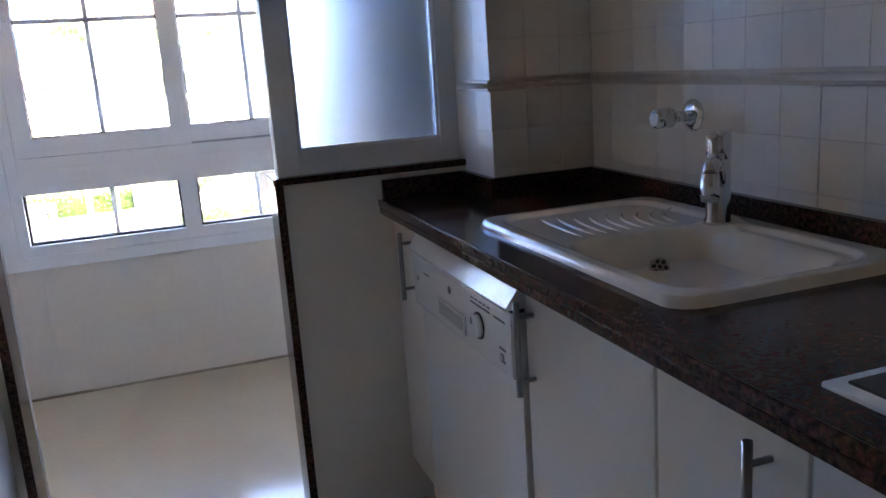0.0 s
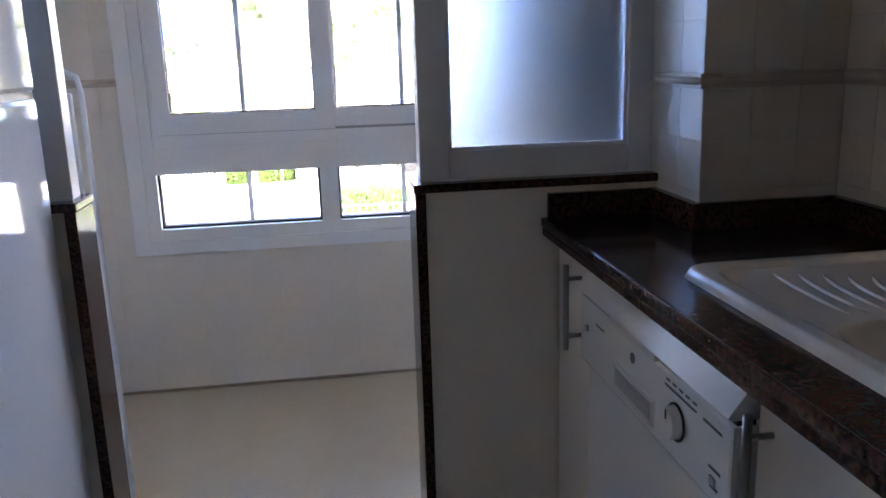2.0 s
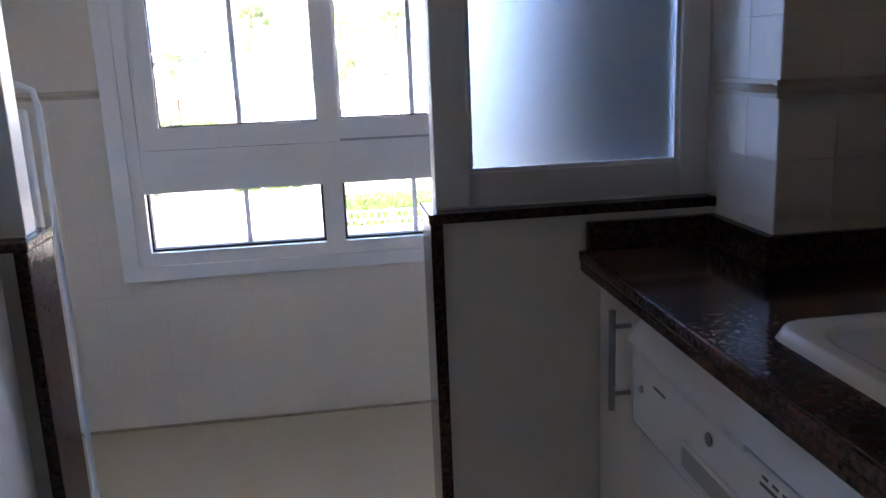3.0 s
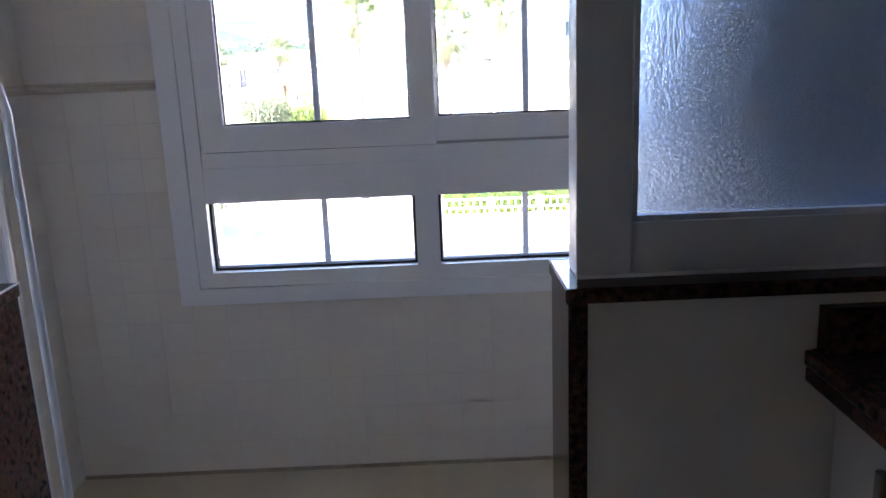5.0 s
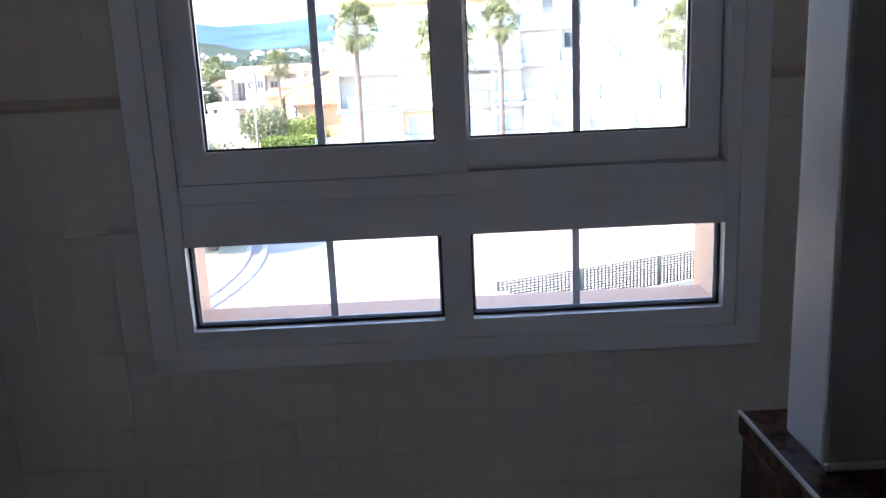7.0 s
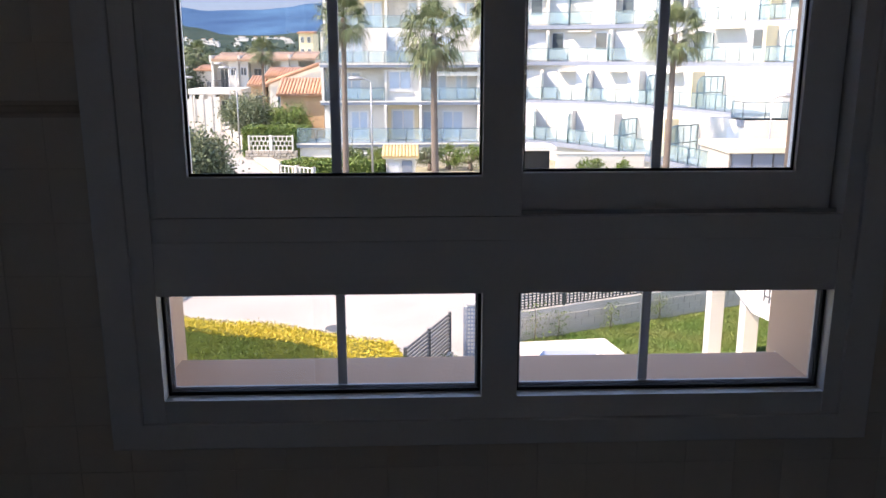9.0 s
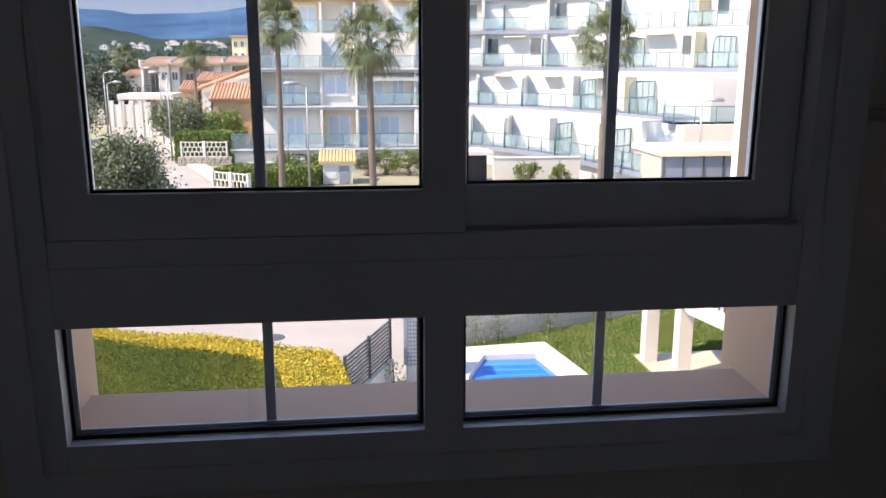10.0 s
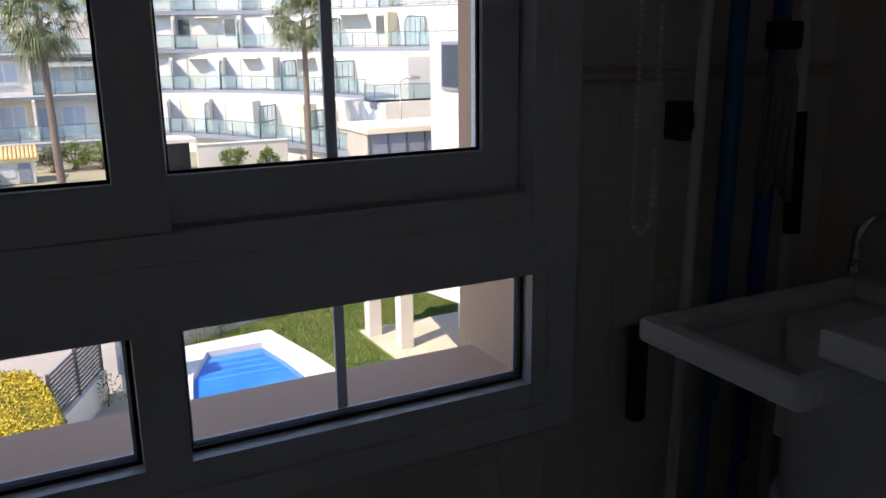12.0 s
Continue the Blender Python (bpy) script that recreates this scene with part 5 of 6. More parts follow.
street_lamp(-2.35, 45.0, 5.7, "grey street lamp in front of the apartments")
street_lamp(-12.9, 60.0, 6.1, "grey street lamp along the side street")
street_lamp(-16.0, 72.0, 6.3, "grey street lamp along the side street")
street_lamp(-20.9, 74.0, 5.1, "grey street lamp along the side street", -1)
street_lamp(-22.8, 80.0, 5.9, "grey street lamp along the side street", -1)
street_lamp(18.7, 41.0, 4.9, "grey street lamp beside the car park wall", -1)


# buildings
def kiosk():
    k = thing("meter_hut", (-0.8, 47.6, G), "small white meter hut with ochre tiled roof", "hut")
    part("wall", boxes((-1.65, 0.1, 47.0, 48.6, G, G + 1.2), bevel=0.02), M_FACADE, k)
    part("door", boxes((-0.7, -0.1, 46.96, 47.0, G + 0.05, G + 1.08), bevel=0.01), M_SLAB, k, "grey metal door")
    part("panel", boxes((-1.5, -0.85, 46.97, 47.0, G + 0.35, G + 0.95), bevel=0.01), M_SHUTTER, k)
    part("eave", boxes((-1.85, 0.3, 46.82, 48.8, G + 1.2, G + 1.26)), M_FACADE, k)
    for i in range(11):
        x = -1.78 + i * 0.2
        part("roof_tile", tubes(([(x, 46.8, G + 1.3), (x, 48.9, G + 1.75)], 0.105), sides=8), M_OCHRE, k)


kiosk()


def tiled_roof(owner, x0, x1, y0, y1, z0, z1, step, mat):
    """A mono-pitch roof of half-round tile rows."""
    r = part("roof", boxes((x0, x1, y0, y1, z0 - 0.12, z0)), mat, owner, "terracotta tiled roof")
    n = int((x1 - x0) / step)
    for i in range(n):
        x = x0 + (i + 0.5) * (x1 - x0) / n
        part("tile_row", tubes(([(x, y0 - 0.15, z0), (x, y1, z1)], step * 0.52), sides=8), mat, r)


def facade_window(owner, x, y, z, w, h, mat, frame=M_SHUTTER):
    f = part("window", boxes((x - w / 2 - 0.08, x + w / 2 + 0.08, y - 0.06, y, z - 0.06, z + h + 0.08)), frame, owner)
    part("pane", boxes((x - w / 2, x - 0.03, y - 0.09, y - 0.06, z, z + h), (x + 0.03, x + w / 2, y - 0.09, y - 0.06, z, z + h)), mat, f)
    return f


def town_house(x0, x1, y, label, wall, h, roof_h, windows, depth=9.0):
    t = thing("town_house", ((x0 + x1) / 2, y, G), label, "house", "houses along the side street")
    part("wall", boxes((x0, x1, y, y + depth, G, G + h)), wall, t)
    tiled_roof(t, x0 - 0.3, x1 + 0.3, y - 0.4, y + depth * 0.55, G + h, G + h + roof_h, 0.26, M_ROOF)
    for wx, wz, ww, wh, dark in windows:
        facade_window(t, x0 + wx, y, G + wz, ww, wh, M_WINDOWDARK if dark else M_SHUTTER)
    return t


def row_house(x0, x1, y, z_eave, ridge, mirror):
    """One house of the white terrace: recessed loggias on two floors, party parapet, tiled roof."""
    t = thing("town_house", ((x0 + x1) / 2, y, G), "white terraced house with loggia and terracotta roof", "house", "houses along the side street")
    w = x1 - x0
    la, lb = (x0 + 0.25, x0 + w * 0.66) if not mirror else (x0 + w * 0.34, x1 - 0.25)
    za, zb, zc = G + 0.3, z_eave - 3.0, z_eave - 0.25
    part("wall", boxes((x0, x1, y + 1.6, y + 9, G, z_eave), (x0, la, y, y + 1.6, G, z_eave), (lb, x1, y, y + 1.6, G, z_eave), (la, lb, y, y + 1.6, zc, z_eave), (la, lb, y - 0.25, y + 1.6, zb - 0.3, zb)), M_FACADE, t)
    part("parapet", boxes((x0 - 0.12, x0 + 0.12, y - 0.2, y + 6, z_eave - 0.3, z_eave + 0.5)), M_FACADE, t)
    r = part("railing", tubes(([(la, y - 0.15, zb + 0.85), (lb, y - 0.15, zb + 0.85)], 0.04), ([(la, y - 0.15, zb + 0.1), (lb, y - 0.15, zb + 0.1)], 0.03), sides=6), M_FENCE, t)
    for k in range(12):
        x = la + (lb - la) * k / 11
        part("baluster", tubes(([(x, y - 0.15, zb), (x, y - 0.15, zb + 0.85)], 0.02), sides=5), M_FENCE, r)
    facade_window(t, (la + lb) / 2, y + 1.6, zb + 0.05, (lb - la) * 0.5, 2.0, M_WINDOWDARK)
    facade_window(t, (la + lb) / 2, y + 1.6, za, (lb - la) * 0.6, 2.0, M_WINDOWDARK)
    sx = (lb + x1) / 2 if not mirror else (x0 + la) / 2
    facade_window(t, sx, y, z_eave - 1.6, 0.55, 0.8, M_WINDOWDARK)
    tiled_roof(t, x0 + 0.13, x1 + 0.05, y - 0.4, y + 5.0, z_eave, z_eave + ridge, 0.26, M_TANROOF)
    return t


row_house(-21.75, -18.85, 90.0, 0.95, 0.75, False)
row_house(-18.8, -16.05, 90.4, 0.95, 0.75, True)
row_house(-16.0, -13.5, 90.8, 1.0, 0.75, False)
row_house(-13.45, -10.6, 91.2, 1.05, 0.75, True)
town_house(-25.4, -23.4, 98.0, "white house with porch down the street", M_FACADE, 5.6, 0.5, [(0.5, 3.4, 0.5, 0.8, 1), (1.4, 3.4, 0.5, 0.8, 1)])
town_house(-15.7, -14.3, 80.0, "small orange house with a red tiled roof", M_ORANGE, 4.4, 0.8, [(0.7, 2.6, 0.5, 0.7, 1)], 5)
town_house(-14.1, -11.4, 80.5, "cream house with a red tiled roof", M_CREAM, 5.2, 0.8, [(0.7, 3.6, 0.6, 0.8, 1), (1.9, 3.6, 0.6, 0.8, 1)], 6)
town_house(-10.35, -7.0, 64.0, "orange rendered house with a red tiled roof", M_ORANGE, 4.2, 1.15, [], 5)
town_house(-20.1, -17.6, 150.0, "far cream apartment house", M_YELLOWWALL, 11.3, 0.3, [(0.6, 9.6, 0.5, 0.9, 1), (1.8, 9.6, 0.5, 0.9, 1), (0.6, 7.6, 0.5, 0.9, 1), (1.8, 7.6, 0.5, 0.9, 1)])


def gable_house():
    """A white house whose tiled verge slopes down across its gable."""
    g = thing("town_house", (-9.8, 72.0, G), "white house with a long sloping tiled verge", "house", "houses along the side street")
    bm = bmesh.new()
    outline = [(-12.5, G), (-6.0, G), (-6.0, 0.3), (-8.2, 0.55), (-12.5, -0.95)]
    a, b = [bm.verts.new((x, 72.0, z)) for x, z in outline], [bm.verts.new((x, 78.0, z)) for x, z in outline]
    bm.faces.new(a)
    bm.faces.new(b[::-1])
    for i in range(5):
        bm.faces.new((a[i], a[(i + 1) % 5], b[(i + 1) % 5], b[i]))
    part("wall", bm, M_FACADE, g)
    for k in range(14):
        y = 71.7 + k * 0.45
        part("tile_row", tubes(([(-12.8, y, -0.98), (-8.2, y, 0.66)], 0.16), sides=8), M_ROOF, g)
    for x in (-11.6, -10.9):
        facade_window(g, x, 72.0, -2.9, 0.45, 0.9, M_WINDOWDARK)
    part("satellite_dish", tubes(([(-10.75, 71.6, -2.2), (-10.8, 71.45, -2.15)], [0.1, 0.34]), sides=16), M_FENCE, g, "dark satellite dish")


gable_house()
carport = thing("carport", (-20.2, 85.0, G), "white flat carport in front of the terraced houses", "carport")
part("canopy", boxes((-22.8, -17.4, 84.0, 89.0, -2.45, -1.9), bevel=0.03), M_FACADE, carport)
for x in (-22.6, -20.2, -17.6):
    part("post", boxes((x - 0.14, x + 0.14, 84.1, 84.4, G, -2.45)), M_FACADE, carport)
garden = thing("street_wall", (-24.5, 91.0, G), "white rendered street wall with pillars", "garden wall")
part("wall", boxes((-25.6, -23.4, 92.0, 92.25, G, -3.3)), M_FACADE, garden)
for x in (-25.6, -24.5, -23.5):
    part("pillar", boxes((x - 0.2, x + 0.2, 91.9, 92.35, G, -2.9)), M_FACADE, garden)
gate_wall = thing("street_wall", (-19.6, 80.0, G), "white rendered street wall with pillars", "garden wall")
part("wall", prism([(-20.6, 80.0), (-18.7, 79.5), (-18.65, 79.7), (-20.55, 80.2)], G, -2.75), M_FACADE, gate_wall)
for x, y in ((-20.5, 80.0), (-19.6, 79.75), (-18.8, 79.55)):
    part("pillar", boxes((x - 0.18, x + 0.18, y - 0.18, y + 0.18, G, -2.5)), M_FACADE, gate_wall)


def woodland():
    """Tree tops between the houses and the hill."""
    rng = random.Random(91)
    pts = []
    for _ in range(150):
        x, y = rng.uniform(-120, -14), rng.uniform(160, 330)
        r = rng.uniform(2.0, 4.5)
        z = G + (y - 100) * 0.028 + rng.uniform(-1.0, 2.5)
        for _ in range(130):
            pts.append(Vector((x + rng.gauss(0, r * 0.6), y + rng.gauss(0, r * 0.5), z + abs(rng.gauss(0, r * 0.55)))))
    me = bpy.data.meshes.new("woodland")
    vs, fs = leaf_cloud(pts, 0.9, rng, 1.0)
    me.from_pydata([tuple(v) for v in vs], [], fs)
    me.materials.append(M_WOOD)
    tagged(new("woodland", me), "dark green tree tops below the hill", "woodland", kind="stuff")


woodland()


def railing(owner, pts, z, h=0.95, step=1.25):
    """A terrace railing: posts, two rails and greenish glass panes along a line."""
    r = part("railing", tubes(([(x, y, z + h) for x, y in pts], 0.03), ([(x, y, z + 0.1) for x, y in pts], 0.022), sides=6), M_RAIL, owner, "teal steel railing")
    for (xa, ya), (xb, yb) in zip(pts, pts[1:]):
        n = max(1, round(math.dist((xa, ya), (xb, yb)) / step))
        for k in range(n):
            x, y = xa + (xb - xa) * k / n, ya + (yb - ya) * k / n
            xe, ye = xa + (xb - xa) * (k + 1) / n, ya + (yb - ya) * (k + 1) / n
            part("post", tubes(([(x, y, z), (x, y, z + h + 0.02)], 0.03), sides=6), M_RAIL, r)
            d = Vector((xe - x, ye - y, 0)).normalized()
            s = d.cross(Vector((0, 0, 1))) * 0.01
            p0, p1 = Vector((x, y, 0)) + d * 0.06, Vector((xe, ye, 0)) - d * 0.06
            part("glass_panel", prism([(q.x, q.y) for q in (p0 - s, p1 - s, p1 + s, p0 + s)], z + 0.14, z + h - 0.06), M_RAILGLASS, r)


def screen_panel(owner, a, b, z, h, bars=4):
    """A glazed divider between terraces: thin steel frame with one rounded corner, a mid rail and uprights."""
    (xa, ya), (xb, yb) = a, b

    def on(f, e):
        return (xa + (xb - xa) * f, ya + (yb - ya) * f, z + h * e)

    pts = [on(0, 0), on(0, 0.76), on(0.04, 0.89), on(0.12, 0.97), on(0.22, 1), on(1, 1), on(1, 0)]
    rows = [(pts, 0.04), ([on(0, 0.5), on(1, 0.5)], 0.03)]
    for k in range(1, bars):
        rows.append(([on(k / bars, 0), on(k / bars, 1)], 0.025))
    p = part("divider", tubes(*rows, sides=6), M_RAIL, owner, "glazed terrace divider with rounded corner")
    bm = bmesh.new()
    bm.faces.new([bm.verts.new(q) for q in pts])
    bmesh.ops.solidify(bm, geom=bm.faces[:], thickness=0.02)
    part("glass_panel", bm, M_DIVIDER, p)


def glazed_door(owner, x, y, z, w, h, leaves=2):
    """A white balcony door of tall glazed leaves, set in the wall's face."""
    f = part("window", boxes((x - w / 2 - 0.07, x + w / 2 + 0.07, y - 0.05, y, z - 0.02, z + h + 0.07)), M_WHITEDOOR, owner)
    for k in range(leaves):
        a = x - w / 2 + w * k / leaves
        part("pane", boxes((a + 0.06, a + w / leaves - 0.06, y - 0.075, y - 0.05, z + 0.1, z + h - 0.06)), M_GLASSDOOR, f)
    return f


def apartment_block():
    a = thing("apartment_block", (0.3, 64.0, G), "white apartment block with stacked glass-railed balconies", "apartment building")
    x0, x1 = -6.8, 7.2
    # floor height, front of the slab, back wall
    floors = ((-4.75, 57.2, 60.6, 2.85), (-1.9, 59.7, 61.4, 2.7), (0.8, 60.0, 62.0, 2.55), (3.35, 62.4, 64.6, 2.6))
    for k, (z, yf, yb, h) in enumerate(floors):
        part("wall", boxes((x0 + 0.2, x1, yb, yb + 10, z - 0.2, z + h)), M_FACADE, a)
        xl = x0 - (1.5 if k == 0 else 0.0)
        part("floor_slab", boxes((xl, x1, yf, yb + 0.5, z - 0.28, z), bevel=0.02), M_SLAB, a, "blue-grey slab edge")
        part("slab_trim", boxes((xl - 0.03, x1, yf - 0.04, yf + 0.1, z - 0.08, z + 0.02)), M_FACADE, a)
    # railings: whole length on three floors, two balconies on the second
    railing(a, [(-8.2, 60.0), (-8.2, 57.3), (x1, 57.3)], -4.75, 1.05, 1.25)
    railing(a, [(-6.0, 61.2), (-6.0, 59.8), (-2.1, 59.8), (-2.1, 61.2)], -1.9, 0.95, 1.0)
    railing(a, [(0.65, 61.2), (0.65, 59.8), (x1, 59.8)], -1.9, 0.95, 1.3)
    railing(a, [(-6.7, 61.8), (-6.7, 60.1), (x1, 60.1)], 0.8, 0.9, 1.15)
    railing(a, [(-6.2, 62.5), (x1, 62.5)], 3.35, 0.95, 1.3)
    # side walls between the flats
    for k, (z, yf, yb, h) in enumerate(floors):
        for x, reach in ((-6.6, 0.9), (-2.0, 0.6), (0.55, 0.75), (4.9, 0.6)):
            if k == 0 and x == -6.6:
                continue
            part("side_wall", boxes((x - 0.09, x + 0.09, yb - (yb - yf) * reach, yb, z, z + h - 0.28)), M_FACADE, a)
    # doors and windows, floor by floor
    for x, w in ((-4.0, 1.25), (3.0, 1.5), (5.6, 1.3)):
        glazed_door(a, x, 60.6, -4.7, w, 2.0)
    part("yellow_recess", boxes((-1.9, 0.45, 60.5, 60.6, -4.75, -2.2)), M_YELLOWWALL, a, "pale yellow loggia wall")
    glazed_door(a, -0.75, 60.5, -4.7, 1.6, 2.1)
    glazed_door(a, 1.1, 60.6, -4.7, 0.7, 2.0, 1)
    glazed_door(a, -4.6, 61.4, -1.85, 1.4, 2.0)
    win = glazed_door(a, -0.95, 60.6, -1.1, 1.65, 1.35)
    part("sill", boxes((-1.9, 0.0, 60.45, 60.6, -1.22, -1.14)), M_SHUTTER, win)
    part("bay_wall", boxes((-2.0, 0.5, 60.6, 61.4, -1.9, 0.52)), M_FACADE, a)
    for x, w in ((1.9, 1.3), (3.7, 0.9), (5.8, 1.3)):
        glazed_door(a, x, 61.4, -1.85, w, 2.0)
    for x, w in ((-4.4, 1.3), (-1.2, 1.5), (2.2, 1.4), (5.6, 1.4)):
        glazed_door(a, x, 62.0, 0.85, w, 1.95)
    part("yellow_recess", boxes((-4.2, -1.9, 64.5, 64.6, 3.35, 5.7)), M_YELLOWWALL, a, "pale yellow loggia wall")
    for x, w in ((-3.0, 1.3), (0.4, 1.4), (4.2, 1.4)):
        glazed_door(a, x, 64.5, 3.4, w, 2.0)
    bm = bmesh.new()
    box(bm, 1.3, 5.2, 60.2, 61.5, 0.1, 0.2)
    box(bm, 1.3, 5.2, 60.2, 60.24, -0.08, 0.12)
    part("awning", bm, M_AWNING, a, "rolled cream awning with scalloped edge")
    for x in (-5.3, 0.2, 3.0):
        part("wall_lamp", boxes((x - 0.07, x + 0.07, 61.3, 61.4, -0.2, 0.0), bevel=0.02), M_DADO, a)
    zt = 5.95
    for xa, xb in ((-6.8, -2.0), (-1.6, 2.4), (3.2, 7.2)):
        tiled_roof(a, xa, xb, 63.6, 69.0, zt, zt + 1.6, 0.36, M_OCHRE)
    part("base_wall", boxes((x0 - 1.3, x1, 57.4, 60.6, G - 0.02, -5.03)), M_FACADE, a)
    for x in (-4.5, -2.6, 1.0, 4.0):
        part("vent_slit", boxes((x, x + 1.3, 57.36, 57.42, -5.25, -5.1)), M_WINDOWDARK, a)


apartment_block()


def curved_terraces():
    """Stepped white terraces on a concave curve, each with its slab, railing, windows and dividers."""
    a = thing("terraced_apartments", (17.0, 56.0, G), "white stepped apartment terraces on a concave curve", "apartment building")
    far = [(7.4, 76.0), (40.0, 76.0), (40.0, 45.0)]
    levels = [
        (-4.5, (7.2, 57.4), (12.2, 55.4), (15.4, 40.5), 2.45, 4),
        (-1.85, (7.4, 60.4), (15.2, 58.4), (18.3, 45.0), 2.5, 4),
        (0.95, (7.4, 62.2), (17.4, 60.6), (25.0, 45.0), 2.6, 4),
        (3.65, (7.4, 64.0), (18.4, 62.6), (26.5, 48.0), 2.6, 3),
        (6.3, (7.4, 66.0), (19.4, 64.6), (28.0, 50.0), 2.6, 2),
    ]
    for k, (z, p0, p1, p2, h, n_div) in enumerate(levels):
        front = bezier(p0, p1, p2)
        back = bezier((p0[0], p0[1] + 2.6), (p1[0] + 1.2, p1[1] + 2.2), (p2[0] + 2.6, p2[1] + 1.0))
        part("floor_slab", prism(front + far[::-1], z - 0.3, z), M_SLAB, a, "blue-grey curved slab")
        part("wall", prism(back + far[::-1], z, z + h), M_FACADE, a)
        railing(a, [(x + 0.05, y + 0.08) for x, y in front], z, 0.95, 1.2)
        for i in range(1, len(back) - 1):
            (xa, ya), (xb, yb) = back[i], back[i + 1]
            d = Vector((xb - xa, yb - ya, 0))
            if i % 3 == 0 or d.length < 0.6:
                continue
            u = d.normalized()
            s = u.cross(Vector((0, 0, 1)))
            m = Vector((xa, ya, 0)) + d * 0.5
            dark = (i + k) % 2 == 0 and k > 1
            hw, z0, z1 = min(d.length * 0.38, 0.42 if dark else 0.85), z + (0.8 if dark else 0.05), z + h - 0.5
            f = part("window", prism([(q.x, q.y) for q in (m - u * (hw + 0.06) - s * 0.05, m + u * (hw + 0.06) - s * 0.05, m + u * (hw + 0.06) + s * 0.05, m - u * (hw + 0.06) + s * 0.05)], z0, z1 + 0.06), M_SHUTTER, a)
            part("pane", prism([(q.x, q.y) for q in (m - u * hw - s * 0.07, m + u * hw - s * 0.07, m + u * hw + s * 0.07, m - u * hw + s * 0.07)], z0 + 0.06, z1), M_WINDOWDARK if dark else M_SHUTTER, f)
        for j in range(n_div):
            i = round((j + 0.7) * 14 / (n_div + 0.4))
            screen_panel(a, front[i], (front[i][0] + (back[i][0] - front[i][0]) * 0.95, front[i][1] + (back[i][1] - front[i][1]) * 0.95), z, 1.95)
        for i in (2, 5, 8, 11):
            (xa, ya), (xb, yb) = back[i], front[i]
            e = Vector((xb - xa, yb - ya, 0)) * 0.55
            s = e.normalized().cross(Vector((0, 0, 1))) * 0.12
            q, r = Vector((xa, ya, 0)), Vector((xa, ya, 0)) + e
            part("fin_wall", prism([(v.x, v.y) for v in (q - s, r - s, r + s, q + s)], z, z + h - 0.3), M_YELLOWWALL if i == 11 else M_FACADE, a)
        if k in (1, 2):
            for i in (3, 6, 9):
                (xa, ya), (xb, yb) = back[i], back[i + 1]
                fx, fy = front[i][0] - back[i][0], front[i][1] - back[i][1]
                part("awning", prism([(xa, ya), (xb, yb), (xb + fx * 0.35, yb + fy * 0.35), (xa + fx * 0.35, ya + fy * 0.35)], z + h - 0.42, z + h - 0.34), M_AWNING, a, "cream terrace awning")
    tops = bezier((7.4, 68.6), (20.6, 66.8), (30.6, 51.0))
    bm = prism(tops + far[::-1], 8.9, 9.25)
    part("roof", bm, M_OCHRE, a, "ochre tiled roof")
    base = bezier((7.2, 57.8), (12.4, 55.8), (15.7, 40.9))
    part("base_wall", prism(base + far[::-1], G - 0.02, -4.75), M_FACADE, a)
    ramp_wall = thing("low_wall", (10.7, 45.6, G), "low white wall at the foot of the curved terraces", "garden wall")
    part("wall", boxes((8.25, 13.4, 45.4, 45.7, G, -4.2), bevel=0.02), M_FACADE, ramp_wall)
    part("coping", boxes((8.2, 13.45, 45.35, 45.75, -4.2, -4.14), bevel=0.01), M_COPING, ramp_wall)
    part("lintel", boxes((5.0, 8.25, 45.4, 48.0, -4.0, -3.8)), M_FACADE, ramp_wall)
    # black sheet across the underpass paints the shade inside it
    part("underpass_shade", boxes((5.0, 8.2, 47.5, 47.7, G, -4.0)), M_DARK, ramp_wall, "black panel in place of the underpass's deep shade")
    w = part("wing", boxes((18.6, 27.0, 43.4, 49.0, G, -2.4), (20.4, 27.0, 43.6, 49.0, -2.1, 0.4)), M_FACADE, a, "white projecting wing")
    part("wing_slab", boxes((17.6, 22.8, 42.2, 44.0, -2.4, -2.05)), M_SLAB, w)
    railing(a, [(17.7, 43.8), (17.7, 42.3), (22.6, 42.3), (22.6, 43.6)], -2.05)


curved_terraces()


def car_park_wall():
    c = thing("car_park", (18.0, 38.0, G), "cream car park deck with grey panelled side", "car park")
    part("deck", boxes((15.3, 24.0, 37.6, 42.0, -3.3, -3.0), bevel=0.02), M_CREAM, c)
    part("deck_wall", boxes((15.4, 24.0, 37.9, 41.8, G, -3.3)), M_BLOCK, c)
    for k in range(8):
        x = 15.5 + k * 1.05
        part("panel", boxes((x, x + 0.98, 37.8, 37.9, G + 0.3, -3.35)), M_SLAB, c)
        part("mullion", boxes((x - 0.05, x, 37.74, 37.9, G, -3.3)), M_FENCE, c)


car_park_wall()


def white_neighbour():
    n = thing("white_house", (19, 31, G), "white house with a barred window beside the car park", "house")
    part("wall", boxes((17.4, 25.0, 29.0, 34.5, G, 1.55)), M_FACADE, n)
    w = part("window", boxes((17.3, 17.4, 30.2, 33.2, -0.9, 1.25)), M_SLAB, n)
    part("pane", boxes((17.26, 17.3, 30.4, 33.0, -0.75, 1.1)), M_WINDOWDARK, w)
    part("door", boxes((17.3, 17.4, 29.3, 30.9, G, -1.9)), M_SLAB, n)


white_neighbour()


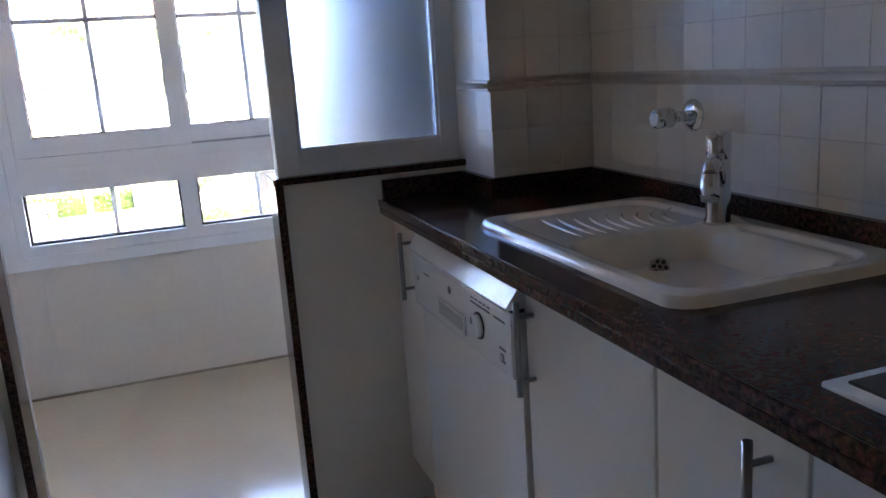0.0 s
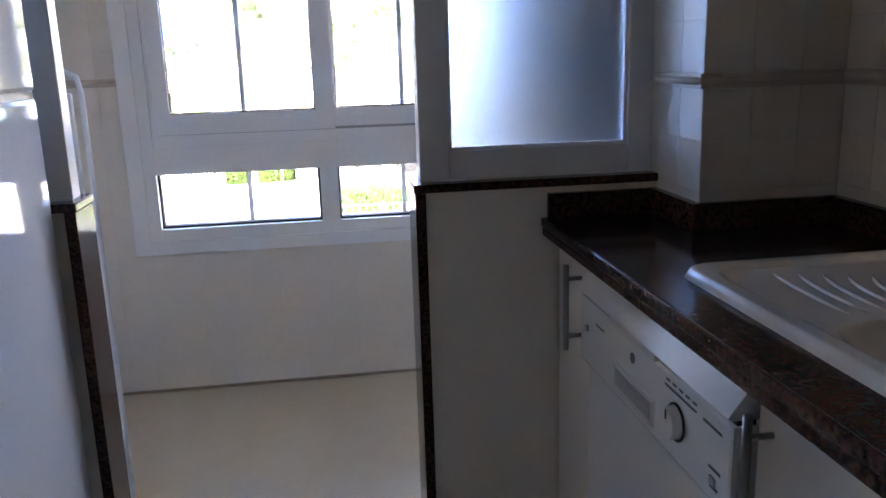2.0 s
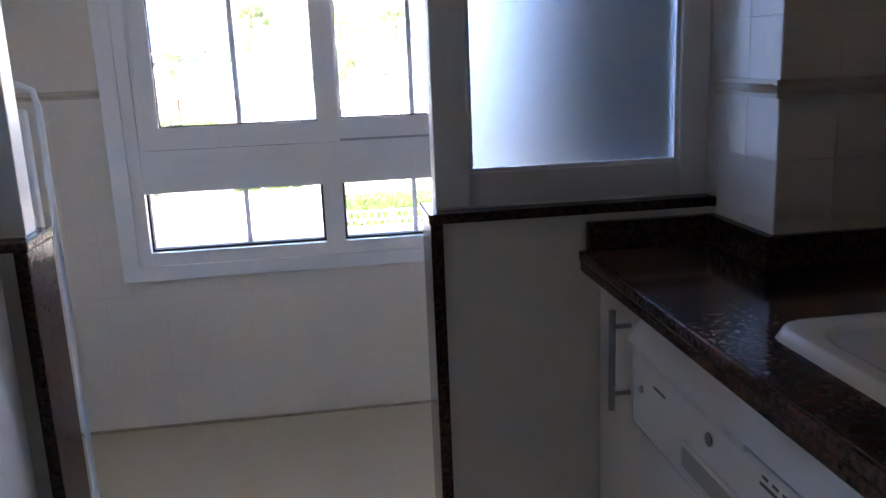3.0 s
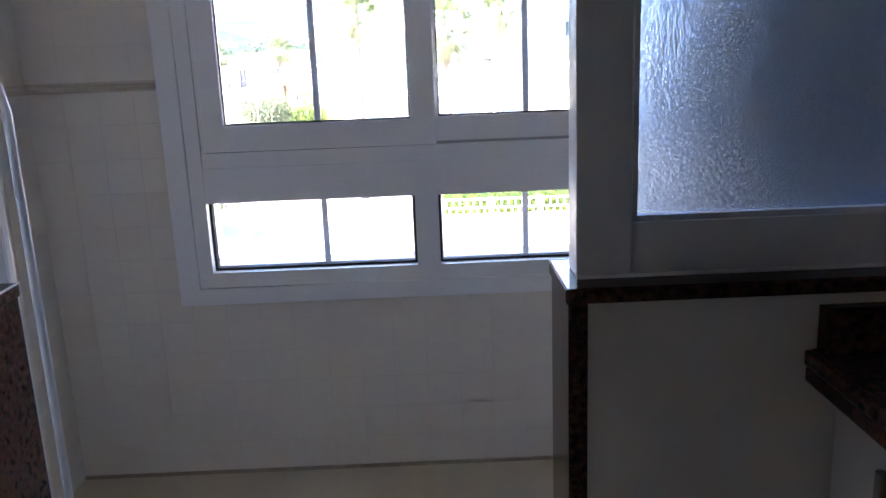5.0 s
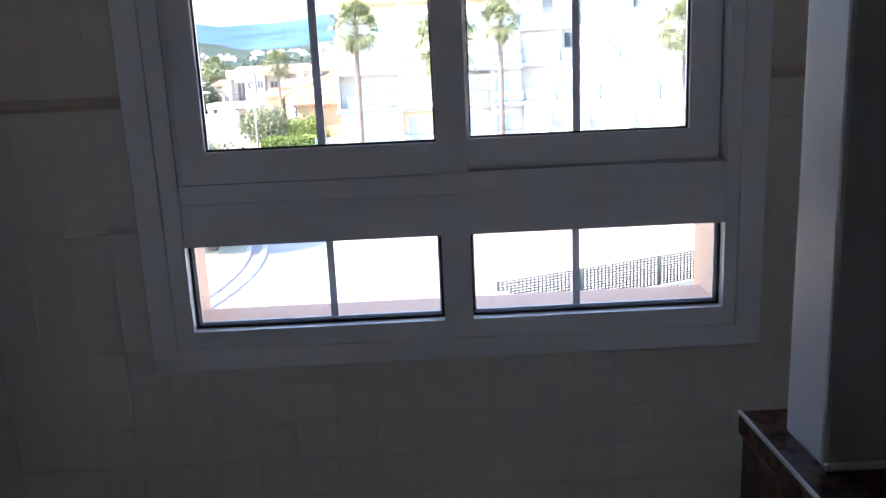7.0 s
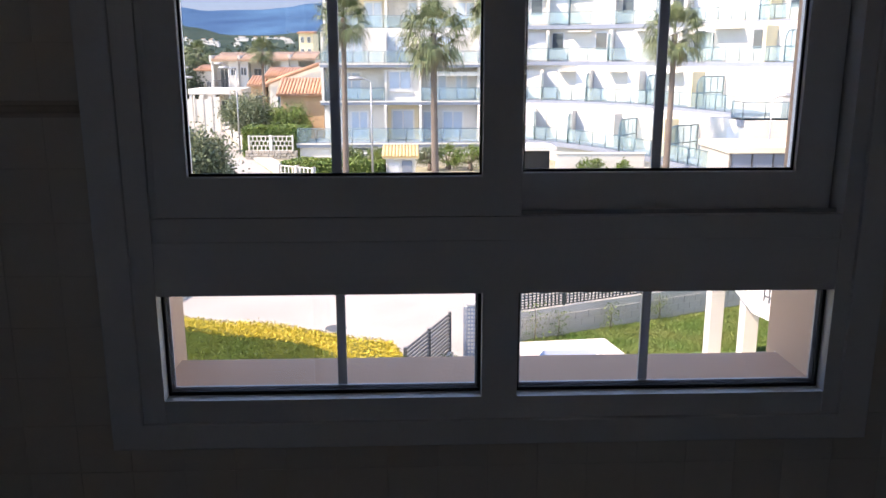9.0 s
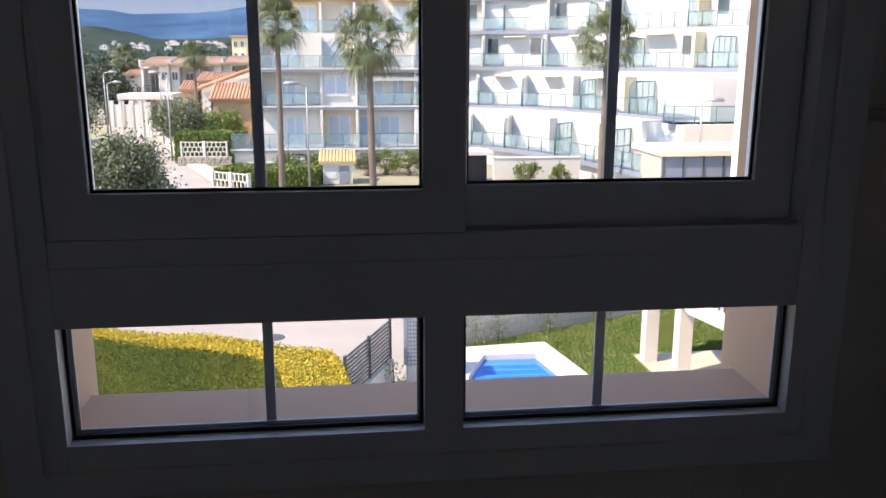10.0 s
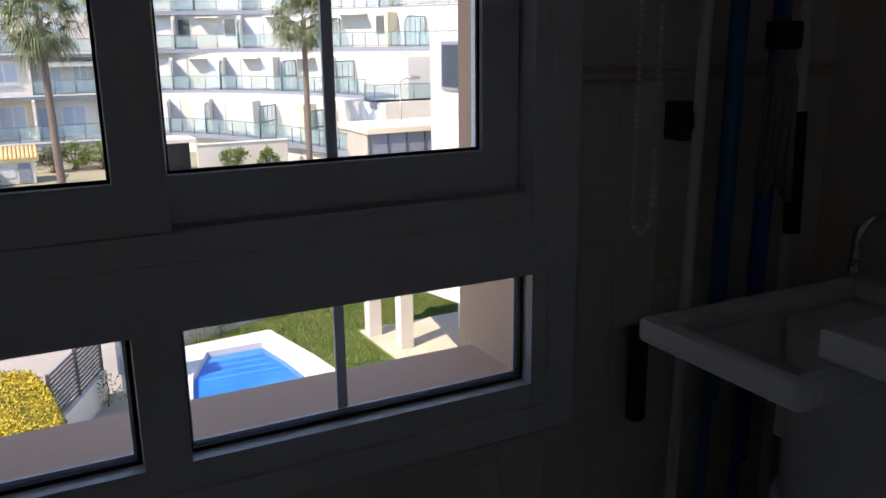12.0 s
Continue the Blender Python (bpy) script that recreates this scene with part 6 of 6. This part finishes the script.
# distance
def ridge(name, y, base, profile, depth, mat, label, seed, n=120, rough=0.05):
    """A range of hills: a sloping sheet with an uneven skyline through (x, height) points."""
    x0, x1 = profile[0][0], profile[-1][0]

    def skyline(x):
        for (xa, ha), (xb, hb) in zip(profile, profile[1:]):
            if x <= xb:
                e = (x - xa) / (xb - xa)
                e = e * e * (3 - 2 * e)
                return ha * (1 - e) + hb * e
        return profile[-1][1]

    rows = []
    for j in range(13):
        f = j / 12
        row = []
        for i in range(n + 1):
            x = x0 + (x1 - x0) * i / n
            h = skyline(x) - base
            h *= 1 + rough * (0.3 + 1.5 * (1 - f)) * noise.noise(Vector((i * 0.35, seed, j * 0.8)))
            row.append((x, y - depth * (1 - f), base + h * f ** 0.8))
        rows.append(row)
    vs = [v for r in rows for v in r]
    w = n + 1
    fs = [(j * w + i, j * w + i + 1, (j + 1) * w + i + 1, (j + 1) * w + i) for j in range(12) for i in range(n)]
    me = bpy.data.meshes.new(name)
    me.from_pydata(vs, [], fs)
    me.materials.append(mat)
    for p in me.polygons:
        p.use_smooth = True
    tagged(new(name, me), label, "hill", kind="structure")


ridge("backdrop_mountain", 2600, -10, ((-2600, 60), (-1400, 110), (-900, 146), (-780, 152), (-700, 148), (-620, 139), (-450, 141), (-380, 148), (-300, 160), (-160, 168), (100, 140), (700, 90), (2600, 50)), 900, M_MOUNTAIN, "mountain range tinted blue for distance haze", 1.0, 220, 0.05)
ridge("backdrop_hill", 950, -8, ((-900, 28), (-420, 33), (-290, 37), (-268, 38), (-240, 33), (-205, 25), (-165, 25), (-113, 29), (0, 26), (300, 18), (900, 8)), 420, M_HILL, "green wooded hill with villas", 2.0, 160, 0.08)


def sky_backdrop():
    """The clear sky low over the mountains, paler towards the ridge."""
    m = bpy.data.materials.new("clear_low_sky")
    m.use_nodes = True
    nt = m.node_tree
    nt.nodes.clear()
    out, glow, ramp, where, sep = (nt.nodes.new("ShaderNode" + k) for k in ("OutputMaterial", "Emission", "MapRange", "NewGeometry", "SeparateXYZ"))
    ramp.data_type = "FLOAT_VECTOR"
    low, high = (0.13, 0.18, 0.25), (0.06, 0.115, 0.23)
    for name, value in (("From Min", (120,) * 3), ("From Max", (420,) * 3), ("To Min", low), ("To Max", high)):
        for socket in ramp.inputs:
            if socket.name == name and socket.type == "VECTOR":
                socket.default_value = value
    nt.links.new(where.outputs["Position"], sep.inputs[0])
    join = nt.nodes.new("ShaderNodeCombineXYZ")
    for k in range(3):
        nt.links.new(sep.outputs["Z"], join.inputs[k])
    nt.links.new(join.outputs[0], next(q for q in ramp.inputs if q.name == "Vector"))
    nt.links.new(next(q for q in ramp.outputs if q.name == "Vector"), glow.inputs["Color"])
    nt.links.new(glow.outputs[0], out.inputs[0])
    bm = bmesh.new()
    bm.faces.new([bm.verts.new(p) for p in ((-3200, 3300, -60), (2400, 3300, -60), (2400, 3300, 700), (-3200, 3300, 700))])
    setting("backdrop_sky", bm, m, "clear blue sky over the mountains", "sky")


sky_backdrop()


def villas():
    rng = random.Random(31)
    spots = [(-198, 760, 2.0), (-190, 775, 3.2), (-181, 770, 2.2), (-160, 800, 6.0), (-148, 805, 3.0), (-140, 810, 7.0), (-128, 800, 3.0), (-120, 790, 4.0), (-205, 740, 3.0), (-176, 745, 3.6), (-112, 770, 3.4), (-106, 740, 4.2), (-222, 690, 3.0), (-228, 700, 2.4), (-150, 730, 2.6), (-165, 720, 2.0), (-212, 800, 1.8)]
    for x, y, s in spots:
        f = (y - 530) / 420
        z = -8 + 36 * f ** 0.8
        v = thing("hill_villa", (x, y, z), "small white villa on the far hillside", "house", "villas on the hill")
        hgt = rng.uniform(0.8, 2.0)
        part("wall", boxes((x - s, x + s, y, y + 6, z - 5, z + hgt), (x - s * 0.4, x + s * 0.5, y + 1, y + 6, z + hgt, z + hgt + 1.3)), M_FACADE, v)
        part("roof", boxes((x - s * 0.45, x + s * 0.55, y + 0.6, y + 6, z + hgt + 1.3, z + hgt + 1.7)), M_TANROOF, v)
        part("window_band", boxes((x - s * 0.7, x - s * 0.2, y - 0.1, y, z + hgt - 1.6, z + hgt - 0.6)), M_WINDOWDARK, v)


villas()

# ---- wall tiles ----
tile_field(wall_kitchen_right, (FX1 - 0.0005, -1.645, 0.977), (0, -1, 0), 90, 1.65, 0.19, mat=M_TILE, joint=0.0007)
tile_field(wall_kitchen_right, (FX1 - 0.0005, -1.645, 1.196), (0, -1, 0), 90, 1.65, 0.78, mat=M_TILE, joint=0.0007)
tile_field(wall_kitchen_right, (FX1 - 0.0005, -1.645, 0.953), (0, -1, 0), 90, 1.65, 0.024, mat=M_TILE, joint=0.0007)
tile_field(pillar, (0.733, -1.6425, 0.973), (1, 0, 0), 180, 0.285, 0.195)
tile_field(pillar, (0.733, -1.6425, 0.953), (1, 0, 0), 180, 0.285, 0.02)
tile_field(pillar, (0.733, -1.6425, 1.196), (1, 0, 0), 180, 0.285, 0.78)
tile_field(pillar, (0.7335, -1.642, 0.973), (0, 1, 0), 90, 0.205, 0.195)
tile_field(pillar, (0.7335, -1.642, 0.953), (0, 1, 0), 90, 0.205, 0.02)
tile_field(pillar, (0.7335, -1.642, 1.196), (0, 1, 0), 90, 0.205, 0.78)
tile_field(wall_window, (FX0, 0.0005, 0.006), (1, 0, 0), 180, GX1 - FX0, 0.585, mat=M_TILE, skip=lambda c: c.z > 0.545 and -0.68 < c.x < 0.75)
tile_field(wall_window, (FX0, 0.0005, 0.591), (1, 0, 0), 180, 0.364, 0.577, mat=M_TILE)
tile_field(wall_window, (FX0, 0.0005, 1.196), (1, 0, 0), 180, 0.364, 0.4, mat=M_TILE)
tile_field(wall_window, (0.757, 0.0005, 0.591), (1, 0, 0), 180, 0.64, 0.577, mat=M_TILE)
tile_field(wall_gallery_left, (FX0 + 0.0005, 0.0, 0.006), (0, -1, 0), -90, 0.8, 1.16, mat=M_TILE)
